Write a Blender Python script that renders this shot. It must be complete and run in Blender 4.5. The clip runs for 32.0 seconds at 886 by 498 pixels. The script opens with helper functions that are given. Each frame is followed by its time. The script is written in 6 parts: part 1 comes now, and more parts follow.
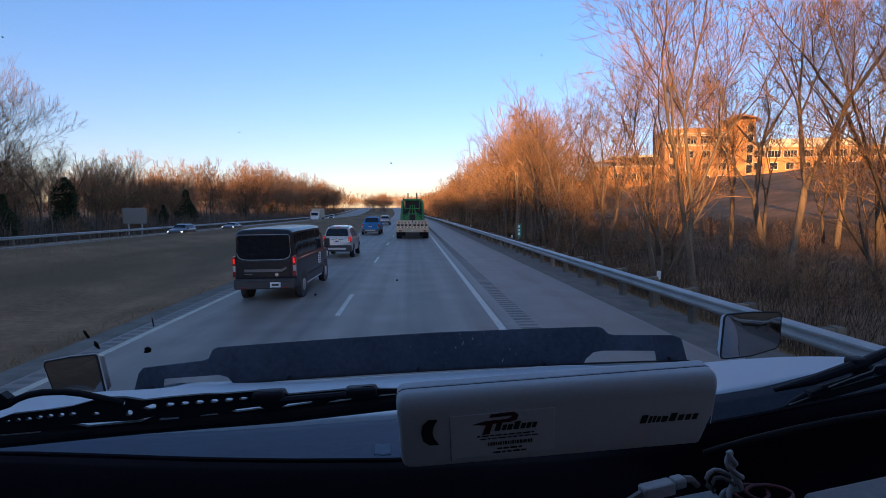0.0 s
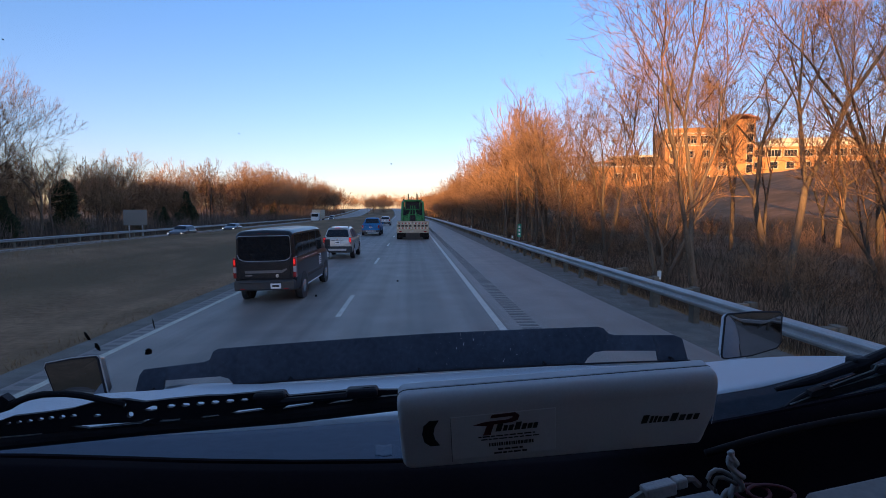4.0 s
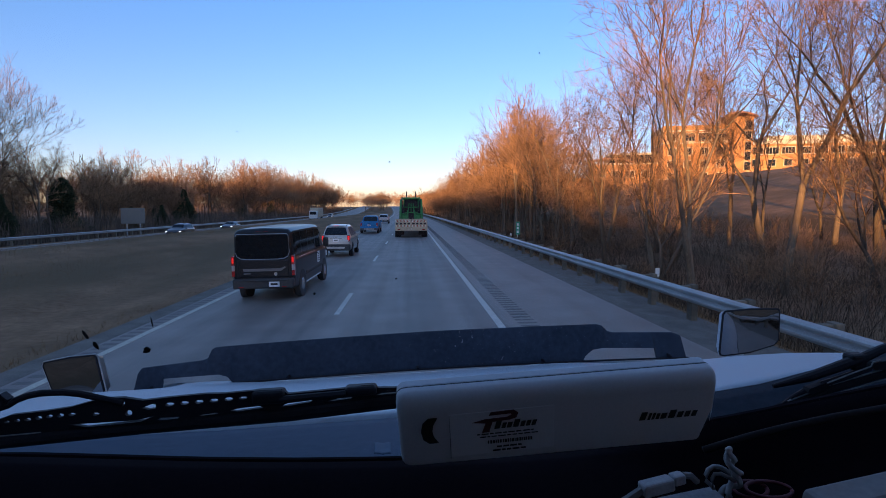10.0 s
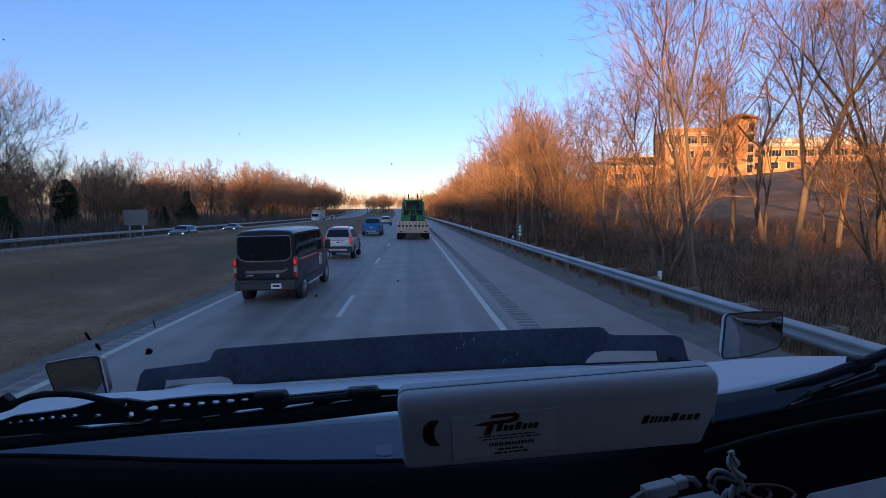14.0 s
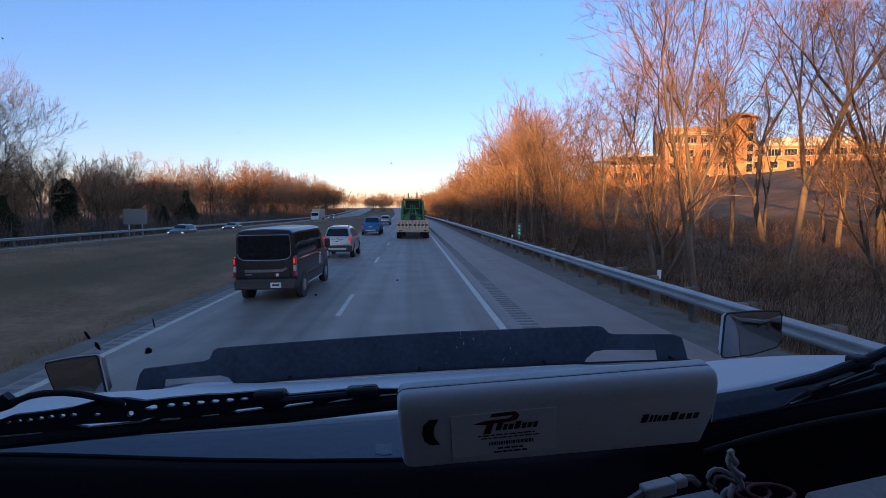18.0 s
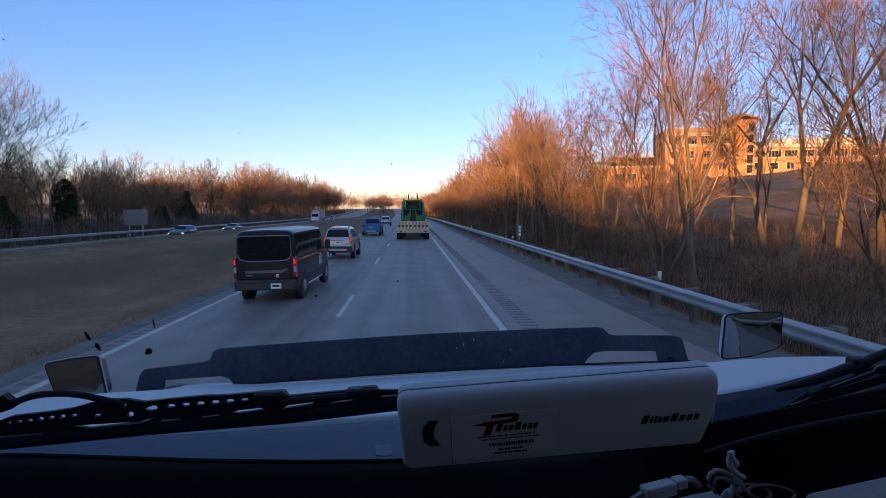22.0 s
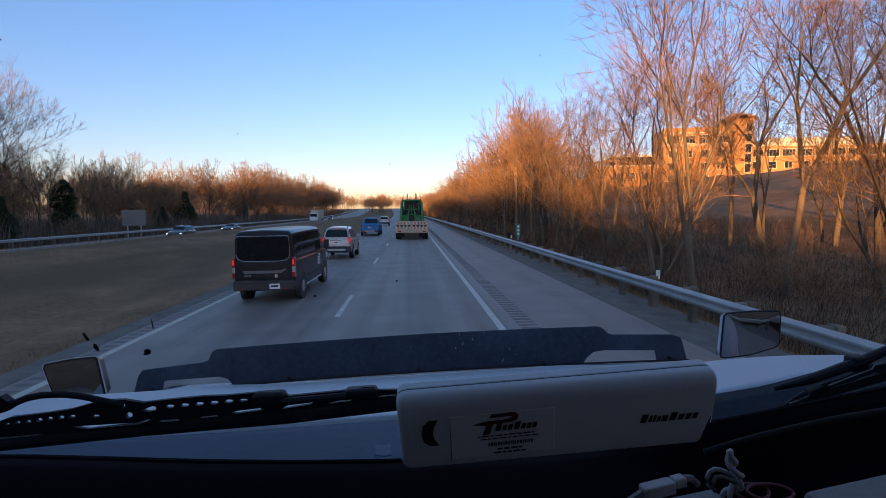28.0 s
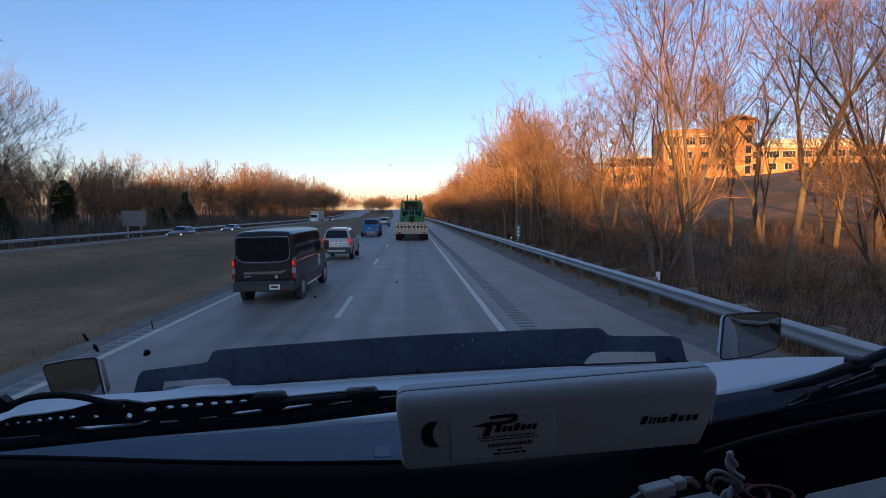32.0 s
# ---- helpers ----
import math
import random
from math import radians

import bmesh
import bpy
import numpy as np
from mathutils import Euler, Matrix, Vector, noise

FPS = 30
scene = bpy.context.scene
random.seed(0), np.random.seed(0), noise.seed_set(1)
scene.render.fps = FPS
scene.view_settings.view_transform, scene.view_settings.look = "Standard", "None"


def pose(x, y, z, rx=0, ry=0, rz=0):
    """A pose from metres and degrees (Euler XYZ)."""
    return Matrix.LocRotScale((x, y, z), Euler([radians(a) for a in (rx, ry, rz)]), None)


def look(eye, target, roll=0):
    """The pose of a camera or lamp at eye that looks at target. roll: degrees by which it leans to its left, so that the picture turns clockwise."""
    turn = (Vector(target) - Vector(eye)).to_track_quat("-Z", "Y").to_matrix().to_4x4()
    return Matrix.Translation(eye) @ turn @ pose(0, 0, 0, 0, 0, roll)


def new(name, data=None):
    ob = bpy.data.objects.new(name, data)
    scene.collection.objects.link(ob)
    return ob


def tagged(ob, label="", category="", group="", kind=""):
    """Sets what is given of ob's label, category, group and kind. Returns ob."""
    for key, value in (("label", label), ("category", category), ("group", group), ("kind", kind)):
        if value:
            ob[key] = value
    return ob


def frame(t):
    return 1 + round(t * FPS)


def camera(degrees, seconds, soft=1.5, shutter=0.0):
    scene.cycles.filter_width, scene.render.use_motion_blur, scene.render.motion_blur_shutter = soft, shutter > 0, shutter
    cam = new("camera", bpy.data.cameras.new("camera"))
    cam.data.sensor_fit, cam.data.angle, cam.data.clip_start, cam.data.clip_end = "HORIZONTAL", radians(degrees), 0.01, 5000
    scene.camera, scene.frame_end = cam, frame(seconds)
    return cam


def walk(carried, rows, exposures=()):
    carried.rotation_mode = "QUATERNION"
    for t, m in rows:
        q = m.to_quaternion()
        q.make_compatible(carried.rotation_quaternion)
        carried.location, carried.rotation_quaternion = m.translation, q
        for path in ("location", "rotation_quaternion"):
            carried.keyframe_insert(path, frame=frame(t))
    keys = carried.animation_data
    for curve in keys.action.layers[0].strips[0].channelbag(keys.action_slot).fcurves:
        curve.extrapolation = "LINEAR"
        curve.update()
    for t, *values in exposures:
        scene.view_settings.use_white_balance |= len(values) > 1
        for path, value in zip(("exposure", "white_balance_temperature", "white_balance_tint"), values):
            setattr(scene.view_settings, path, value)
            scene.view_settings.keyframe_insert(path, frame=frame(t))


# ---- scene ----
# The still place is a lorry's cab on a divided highway at dusk; the camera is fixed in the cab and only trembles with it.
cam = camera(83.4, 32.0, soft=0.7)
EYE = 2.52
YAW, PITCH = -3.58, -4.32
# seconds, then small turns in degrees: yaw, pitch, roll
SHAKE = [
    (0, -0.06, -0.08, 0.18),
    (0.5, -0.1, 0, -0),
    (1, -0.05, 0.06, 0.21),
    (1.5, -0.05, 0.07, 0.02),
    (2, -0.06, -0.15, -0.12),
    (2.5, -0.03, -0.01, -0.02),
    (3, -0.07, -0.01, -0.04),
    (3.5, -0.02, 0, -0),
    (5.5, -0.03, -0.04, -0.08),
    (6, -0.06, 0, -0.01),
    (6.5, 0.01, 0.05, 0.06),
    (7, 0, -0.03, 0.01),
    (7.5, -0.03, -0.02, 0.07),
    (8, -0.02, 0, -0.01),
    (8.5, -0.03, -0.01, -0.02),
    (9, 0, 0, 0),
    (9.5, -0.01, -0, 0),
    (10, -0.19, -0.26, -0.12),
    (10.5, -0.08, -0.12, -0.21),
    (11, -0.04, 0.16, -0.02),
    (11.5, 0.01, 0.04, 0.11),
    (12, 0.01, -0.09, 0.05),
    (12.5, -0.06, -0.05, -0.11),
    (13, 0, -0.1, 0.01),
    (13.5, 0.02, -0.17, -0.03),
    (14, 0.03, 0, -0.01),
    (14.5, 0.19, -0.03, 0.3),
    (16.5, 0.01, 0, -0),
    (17, 0.03, -0.03, 0.1),
    (17.5, -0.05, -0.05, -0.12),
    (18, -0.02, -0.1, -0),
    (18.5, -0.03, -0.08, -0.07),
    (19, 0.04, 0, -0.01),
    (19.5, -0, 0.05, -0.12),
    (20, -0.02, 0, -0.01),
    (20.5, -0.05, -0.04, -0.09),
    (21, 0.01, -0.05, 0.12),
    (21.5, -0.01, 0.03, -0.1),
    (22, 0.01, 0.01, 0.04),
    (22.5, 0.03, -0.07, -0.11),
    (23, 0.05, 0.03, 0.08),
    (23.5, 0.03, -0.1, 0.01),
    (24, -0.01, -0.01, -0.03),
    (24.5, 0, 0, 0),
    (25, 0.03, 0, -0.01),
    (25.5, -0, 0, -0.01),
    (27.5, 0.1, 0.1, 0.23),
    (28, -0.13, -0.02, -0.11),
    (28.5, -0.13, 0.03, -0.3),
    (29, -0.04, -0.04, -0.16),
    (29.5, -0.01, -0.05, -0.14),
    (30, 0.06, -0.05, -0.04),
    (30.5, 0.15, 0.1, 0.23),
    (31, -0.04, -0.21, 0.17),
    (31.5, -0.14, 0.03, 0.16),
    (32, -0.13, 0.11, -0.02),
]
walk(cam, [(t, pose(0, 0, EYE, 90 + PITCH, 0, YAW) @ pose(0, 0, 0, p, y, r)) for t, y, p, r in SHAKE],
     exposures=[(0, 0.97, 6250, 21), (3, 0.97, 6250, 21), (6, 0.96, 6150, 22), (9, 0.95, 6050, 22), (12, 0.95, 5850, 22), (14, 0.95, 5800, 22), (17, 0.97, 6050, 22),
                (21, 0.96, 6050, 22), (25, 0.98, 6200, 22), (28, 0.98, 6550, 20), (32, 0.98, 6550, 19)])

# ---- world, sun ----
SUN_EL, SUN_AZ = 4.2, 200.0          # degrees; azimuth clockwise from straight ahead: behind and to the left
world = bpy.data.worlds.new("dusk_sky")
scene.world = world
world.use_nodes = True
wn = world.node_tree
sky = wn.nodes.new("ShaderNodeTexSky")
sky.sky_type = "NISHITA"
sky.sun_disc = False
sky.sun_elevation = radians(SUN_EL + 2.5)
sky.sun_rotation = radians(SUN_AZ)
sky.altitude, sky.air_density, sky.dust_density, sky.ozone_density = 450, 1.0, 0.5, 1.8
tone = wn.nodes.new("ShaderNodeValToRGB")          # rosy band low in the sky opposite the sun, deeper blue above
for at, c in ((0.0, (0.70, 0.60, 0.72)), (0.10, (0.66, 0.65, 0.83)), (0.22, (0.57, 0.69, 0.91)), (0.5, (0.485, 0.745, 0.97))):
    e = tone.color_ramp.elements[0] if at == 0.0 else tone.color_ramp.elements[1] if at == 0.5 else tone.color_ramp.elements.new(at)
    e.position, e.color = at, (*c, 1)
way = wn.nodes.new("ShaderNodeTexCoord")
split = wn.nodes.new("ShaderNodeSeparateXYZ")
blend = wn.nodes.new("ShaderNodeMix")
blend.data_type, blend.blend_type = "RGBA", "MULTIPLY"
blend.inputs["Factor"].default_value = 1
wn.links.new(way.outputs["Generated"], split.inputs[0])
wn.links.new(split.outputs["Z"], tone.inputs[0])
wn.links.new(sky.outputs[0], blend.inputs["A"])
wn.links.new(tone.outputs[0], blend.inputs["B"])
wn.links.new(blend.outputs["Result"], wn.nodes["Background"].inputs[0])
wn.nodes["Background"].inputs[1].default_value = 0.195
sun_data = bpy.data.lights.new("sun", "SUN")
sun_data.energy, sun_data.angle, sun_data.color = 5.0, radians(0.6), (1.0, 0.53, 0.16)
sun = new("sun", sun_data)
SUN_DIR = Vector((math.sin(radians(SUN_AZ)) * math.cos(radians(SUN_EL)), math.cos(radians(SUN_AZ)) * math.cos(radians(SUN_EL)), math.sin(radians(SUN_EL))))
sun.matrix_world = look(SUN_DIR * 400, (0, 0, 0))


# ---- materials ----
def material(name, low, high=None, rough=0.6, metal=0.0, scale=8.0, fine=90.0, bump=0.15, depth=0.01, coat=0.0, island=0.0, per_object=0.0, spec=0.5, stretch=None):
    """A principled surface whose colour wanders between low and high at two scales, with fine relief."""
    m = bpy.data.materials.new(name)
    m.use_nodes = True
    nt = m.node_tree
    N, L = nt.nodes, nt.links
    b = N["Principled BSDF"]
    high = high or tuple(min(1, c * 1.25) for c in low)
    co = N.new("ShaderNodeTexCoord")
    big, small = N.new("ShaderNodeTexNoise"), N.new("ShaderNodeTexNoise")
    big.inputs["Scale"].default_value, small.inputs["Scale"].default_value = scale, fine
    big.inputs["Detail"].default_value = 5
    small.inputs["Detail"].default_value = 3
    src_co = co.outputs["Object"]
    if stretch:
        mp = N.new("ShaderNodeMapping")
        mp.inputs["Scale"].default_value = stretch
        L.new(src_co, mp.inputs[0])
        src_co = mp.outputs[0]
    for n in (big, small):
        L.new(src_co, n.inputs["Vector"])
    add = N.new("ShaderNodeMath")
    add.operation = "MULTIPLY_ADD"
    add.inputs[1].default_value = 0.45
    L.new(small.outputs[0], add.inputs[0])
    half = N.new("ShaderNodeMath")
    half.operation = "MULTIPLY"
    half.inputs[1].default_value = 0.55
    L.new(big.outputs[0], half.inputs[0])
    L.new(half.outputs[0], add.inputs[2])
    value = add.outputs[0]
    for amount, kind in ((island, "island"), (per_object, "object")):
        if amount:
            src = N.new("ShaderNodeNewGeometry" if kind == "island" else "ShaderNodeObjectInfo")
            ma = N.new("ShaderNodeMath")
            ma.operation = "MULTIPLY_ADD"
            ma.inputs[1].default_value = amount
            L.new(src.outputs["Random Per Island" if kind == "island" else "Random"], ma.inputs[0])
            sub = N.new("ShaderNodeMath")
            sub.operation = "SUBTRACT"
            sub.inputs[1].default_value = amount / 2
            L.new(value, sub.inputs[0])
            L.new(sub.outputs[0], ma.inputs[2])
            value = ma.outputs[0]
    ramp = N.new("ShaderNodeValToRGB")
    ramp.color_ramp.elements[0].position, ramp.color_ramp.elements[1].position = 0.3, 0.7
    ramp.color_ramp.elements[0].color, ramp.color_ramp.elements[1].color = (*low, 1), (*high, 1)
    L.new(value, ramp.inputs[0])
    L.new(ramp.outputs[0], b.inputs["Base Color"])
    b.inputs["Roughness"].default_value, b.inputs["Metallic"].default_value = rough, metal
    b.inputs["Coat Weight"].default_value = coat
    b.inputs["Coat Roughness"].default_value = 0.05
    b.inputs["Specular IOR Level"].default_value = spec
    if bump:
        bp = N.new("ShaderNodeBump")
        bp.inputs["Strength"].default_value, bp.inputs["Distance"].default_value = bump, depth
        L.new(add.outputs[0], bp.inputs["Height"])
        L.new(bp.outputs[0], b.inputs["Normal"])
    return m


def asphalt_material(name, low, high, track):
    """Asphalt with aggregate, mottling and darker wheel tracks along the lanes."""
    m = material(name, low, high, rough=0.62, scale=0.8, fine=60, bump=0.4, depth=0.004)
    nt = m.node_tree
    N, L = nt.nodes, nt.links
    b = N["Principled BSDF"]
    ramp = next(n for n in N if n.type == "VALTORGB")
    co = N.new("ShaderNodeTexCoord")
    mp = N.new("ShaderNodeMapping")
    mp.inputs["Scale"].default_value = (1.0, 0.012, 1)
    ns = N.new("ShaderNodeTexNoise")
    ns.inputs["Scale"].default_value, ns.inputs["Detail"].default_value = 1.5, 4
    L.new(co.outputs["Object"], mp.inputs[0])
    L.new(mp.outputs[0], ns.inputs[0])
    r2 = N.new("ShaderNodeValToRGB")
    r2.color_ramp.elements[0].position, r2.color_ramp.elements[1].position = 0.35, 0.65
    r2.color_ramp.elements[0].color, r2.color_ramp.elements[1].color = (track, track, track, 1), (1, 1, 1, 1)
    L.new(ns.outputs[0], r2.inputs[0])
    mx = N.new("ShaderNodeMix")
    mx.data_type, mx.blend_type = "RGBA", "MULTIPLY"
    mx.inputs["Factor"].default_value = 1
    L.new(ramp.outputs[0], mx.inputs["A"])
    L.new(r2.outputs[0], mx.inputs["B"])
    L.new(mx.outputs["Result"], b.inputs["Base Color"])
    return m


def brick_material(name, c1, c2, mortar):
    """Brickwork far off: courses as colour and relief."""
    m = material(name, c1, c2, rough=0.85, scale=0.6, fine=20, bump=0)
    nt = m.node_tree
    N, L = nt.nodes, nt.links
    b = N["Principled BSDF"]
    ramp = next(n for n in N if n.type == "VALTORGB")
    co = N.new("ShaderNodeTexCoord")
    mp = N.new("ShaderNodeMapping")
    mp.inputs["Rotation"].default_value = (radians(90), 0, 0)
    br = N.new("ShaderNodeTexBrick")
    br.inputs["Scale"].default_value = 1.0
    br.inputs["Brick Width"].default_value, br.inputs["Row Height"].default_value = 0.4, 0.14
    br.inputs["Mortar Size"].default_value = 0.012
    br.inputs["Mortar"].default_value = (*mortar, 1)
    L.new(co.outputs["Object"], mp.inputs[0])
    L.new(mp.outputs[0], br.inputs["Vector"])
    L.new(ramp.outputs[0], br.inputs["Color1"])
    br.inputs["Color2"].default_value = (*c2, 1)
    L.new(br.outputs["Color"], b.inputs["Base Color"])
    return m


def glass_pane(name, tint=(1, 1, 1), gloss=0.06, dirt=0.0):
    """A thin pane: clear, with a mirror sheen that grows at grazing angles, and a little dust."""
    m = bpy.data.materials.new(name)
    m.use_nodes = True
    nt = m.node_tree
    N, L = nt.nodes, nt.links
    N.remove(N["Principled BSDF"])
    tr, gl, mix, fr = N.new("ShaderNodeBsdfTransparent"), N.new("ShaderNodeBsdfGlossy"), N.new("ShaderNodeMixShader"), N.new("ShaderNodeFresnel")
    tr.inputs[0].default_value = (*tint, 1)
    gl.inputs["Roughness"].default_value = gloss
    fr.inputs[0].default_value = 1.3
    L.new(fr.outputs[0], mix.inputs[0])
    L.new(tr.outputs[0], mix.inputs[1])
    L.new(gl.outputs[0], mix.inputs[2])
    out = mix.outputs[0]
    if dirt:
        co, ns, rp, df, m2 = N.new("ShaderNodeTexCoord"), N.new("ShaderNodeTexNoise"), N.new("ShaderNodeValToRGB"), N.new("ShaderNodeBsdfDiffuse"), N.new("ShaderNodeMixShader")
        ns.inputs["Scale"].default_value, ns.inputs["Detail"].default_value = 5.0, 8
        rp.color_ramp.elements[0].position, rp.color_ramp.elements[1].position = 0.45, 0.8
        rp.color_ramp.elements[0].color, rp.color_ramp.elements[1].color = (dirt * 0.3,) * 3 + (1,), (dirt,) * 3 + (1,)
        df.inputs[0].default_value = (0.6, 0.6, 0.6, 1)
        L.new(co.outputs["Object"], ns.inputs[0])
        L.new(ns.outputs[0], rp.inputs[0])
        L.new(rp.outputs[0], m2.inputs[0])
        L.new(out, m2.inputs[1])
        L.new(df.outputs[0], m2.inputs[2])
        out = m2.outputs[0]
    L.new(out, N["Material Output"].inputs[0])
    return m


def glow(name, color, strength):
    m = material(name, color, color, rough=0.3, bump=0)
    b = m.node_tree.nodes["Principled BSDF"]
    b.inputs["Emission Color"].default_value = (*color, 1)
    b.inputs["Emission Strength"].default_value = strength
    return m


def meadow_material(name, low, high, olive):
    """Winter turf: straw and brown at two scales, with long olive and pale bands where it was mown."""
    m = material(name, low, high, rough=0.95, scale=0.55, fine=7, bump=0.8, depth=0.07, spec=0.1)
    nt = m.node_tree
    N, L = nt.nodes, nt.links
    ramp = next(n for n in N if n.type == "VALTORGB")
    co, mp, band, r2, mx = (N.new("ShaderNode" + k) for k in ("TexCoord", "Mapping", "TexNoise", "ValToRGB", "Mix"))
    mp.inputs["Scale"].default_value = (0.22, 0.035, 0.2)
    band.inputs["Scale"].default_value, band.inputs["Detail"].default_value = 1.0, 7
    band.inputs["Roughness"].default_value = 0.6
    L.new(co.outputs["Object"], mp.inputs[0])
    L.new(mp.outputs[0], band.inputs["Vector"])
    L.new(band.outputs[0], r2.inputs[0])
    r2.color_ramp.elements[0].position, r2.color_ramp.elements[1].position = 0.40, 0.60
    mx.data_type = "RGBA"
    L.new(r2.outputs[0], mx.inputs["Factor"])
    mx.inputs["A"].default_value = (*olive, 1)
    L.new(ramp.outputs[0], mx.inputs["B"])
    L.new(mx.outputs["Result"], N["Principled BSDF"].inputs["Base Color"])
    return m


ASPHALT = asphalt_material("asphalt", (0.178, 0.150, 0.134), (0.325, 0.272, 0.240), 0.58)
SHOULDER = asphalt_material("shoulder_asphalt", (0.195, 0.166, 0.148), (0.315, 0.268, 0.236), 0.82)
GRASS_GROUND = meadow_material("winter_grass_ground", (0.155, 0.090, 0.052), (0.36, 0.215, 0.125), (0.150, 0.100, 0.056))
GRASS = material("winter_grass", (0.14, 0.082, 0.042), (0.33, 0.20, 0.11), rough=0.9, island=0.6, bump=0, spec=0.1)
GRAVEL = material("gravel", (0.075, 0.065, 0.055), (0.21, 0.185, 0.16), rough=0.95, scale=2, fine=45, bump=0.8, depth=0.02)
PAINT_WHITE = material("road_paint_white", (0.34, 0.32, 0.29), (0.68, 0.63, 0.56), rough=0.6, scale=7, fine=40, bump=0.2)
PAINT_YELLOW = material("road_paint_pale", (0.34, 0.31, 0.25), (0.60, 0.56, 0.46), rough=0.6, scale=3, fine=40, bump=0.2)
RUMBLE = material("rumble_groove", (0.115, 0.106, 0.10), (0.165, 0.15, 0.14), rough=0.8)
GALV = material("galvanised_steel", (0.33, 0.325, 0.32), (0.50, 0.49, 0.48), rough=0.5, metal=0.6, scale=1.5, fine=30, bump=0.05)
WOOD_POST = material("weathered_wood", (0.10, 0.08, 0.06), (0.24, 0.19, 0.14), rough=0.9, scale=6, fine=60, bump=0.4, per_object=0.4)
BARK = material("bark", (0.075, 0.055, 0.041), (0.24, 0.175, 0.122), rough=0.95, scale=2.2, fine=26, bump=0.6, depth=0.02, per_object=0.3, spec=0.12, stretch=(1, 1, 0.16))
TWIG = material("twigs", (0.125, 0.072, 0.042), (0.46, 0.265, 0.148), rough=0.9, scale=1, fine=9, bump=0, island=0.5, per_object=0.35, spec=0.15)
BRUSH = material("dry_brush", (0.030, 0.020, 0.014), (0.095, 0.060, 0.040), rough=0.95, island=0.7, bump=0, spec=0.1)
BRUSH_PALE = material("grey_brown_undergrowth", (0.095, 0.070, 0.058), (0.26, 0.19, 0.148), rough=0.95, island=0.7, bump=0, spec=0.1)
NEEDLE = material("evergreen_foliage", (0.030, 0.042, 0.022), (0.085, 0.098, 0.050), rough=0.85, island=0.7, per_object=0.3, bump=0, spec=0.2)
BRICK = brick_material("orange_brick", (0.50, 0.19, 0.06), (0.60, 0.26, 0.085), (0.46, 0.29, 0.15))
STONE_TRIM = material("pale_stone_trim", (0.5, 0.44, 0.34), (0.66, 0.6, 0.48), rough=0.8, scale=0.5, fine=8)
ROOF_METAL = material("roof_metal", (0.35, 0.13, 0.07), (0.45, 0.19, 0.1), rough=0.5, scale=0.5)
DARK_GLASS = material("dark_window_glass", (0.012, 0.014, 0.018), (0.024, 0.027, 0.033), rough=0.06, bump=0, spec=0.2)
HOOD_PAINT = material("white_truck_paint", (0.43, 0.46, 0.51), (0.55, 0.575, 0.61), rough=0.68, scale=2, fine=50, bump=0.02, coat=0.03)
BLACK_PLASTIC = material("black_plastic", (0.008, 0.0052, 0.0078), (0.0175, 0.0125, 0.0172), rough=0.55, scale=20, fine=300, bump=0.12, depth=0.001, spec=0.3)
# white cowl's shade below the windscreen, put into a dark blue-grey colour
COWL_PAINT = material("shaded_cowl_paint", (0.042, 0.068, 0.105), (0.070, 0.100, 0.145), rough=0.75, scale=3, fine=60, bump=0.04, depth=0.002, spec=0.12)
DASH_BLACK = material("dashboard_black", (0.0052, 0.0030, 0.0046), (0.0105, 0.0065, 0.0092), rough=0.95, scale=9, fine=300, bump=0.1, depth=0.001, spec=0.05)
VENT_GREY = material("blue_black_vent", (0.010, 0.014, 0.022), (0.024, 0.031, 0.045), rough=0.8, scale=7, fine=90, bump=0.2, depth=0.002, spec=0.15)
PALE_PATCH = material("pale_patch_paint", (0.075, 0.108, 0.152), (0.11, 0.145, 0.19), rough=0.8, scale=30, fine=200, bump=0.05, depth=0.001, spec=0.12)
CAR_GLASS = material("dark_car_glass", (0.014, 0.019, 0.027), (0.024, 0.031, 0.042), rough=0.08, bump=0, spec=0.1)
# sky seen in the side windows, put into a pale blue base colour
SIDE_GLASS = material("sky_coloured_side_glass", (0.050, 0.070, 0.098), (0.075, 0.10, 0.135), rough=0.35, bump=0, spec=0.04)
LEDGE = material("dull_dark_moulding", (0.010, 0.007, 0.009), (0.020, 0.015, 0.017), rough=0.8, scale=15, fine=200, bump=0.1, depth=0.001, spec=0.2)
BUMPER = material("dark_grey_bumper", (0.02, 0.021, 0.024), (0.035, 0.036, 0.04), rough=0.6, scale=20, fine=300, bump=0.1, depth=0.001)
RUBBER = material("rubber", (0.010, 0.0075, 0.0092), (0.020, 0.0165, 0.0185), rough=0.8, scale=10, fine=120, bump=0.2, depth=0.002, spec=0.25)
TINTED = material("smoked_acrylic", (0.020, 0.026, 0.039), (0.055, 0.064, 0.086), rough=0.6, scale=5, fine=60, bump=0.03, depth=0.002, spec=0.2)
GREY_PLASTIC = material("light_grey_plastic", (0.60, 0.58, 0.60), (0.70, 0.68, 0.70), rough=0.5, scale=14, fine=500, bump=0.06, depth=0.0006)
STICKER = material("paper_sticker", (0.66, 0.64, 0.66), (0.74, 0.72, 0.74), rough=0.55, scale=20, fine=200, bump=0.03, depth=0.0005)
INK = material("black_ink", (0.015, 0.014, 0.016), (0.03, 0.028, 0.03), rough=0.5, bump=0)
INK_RED = material("dark_red_ink", (0.07, 0.010, 0.014), (0.11, 0.018, 0.022), rough=0.5, bump=0)
MIRROR = material("mirror_glass", (0.30, 0.29, 0.30), (0.36, 0.35, 0.36), rough=0.03, metal=1.0, bump=0)
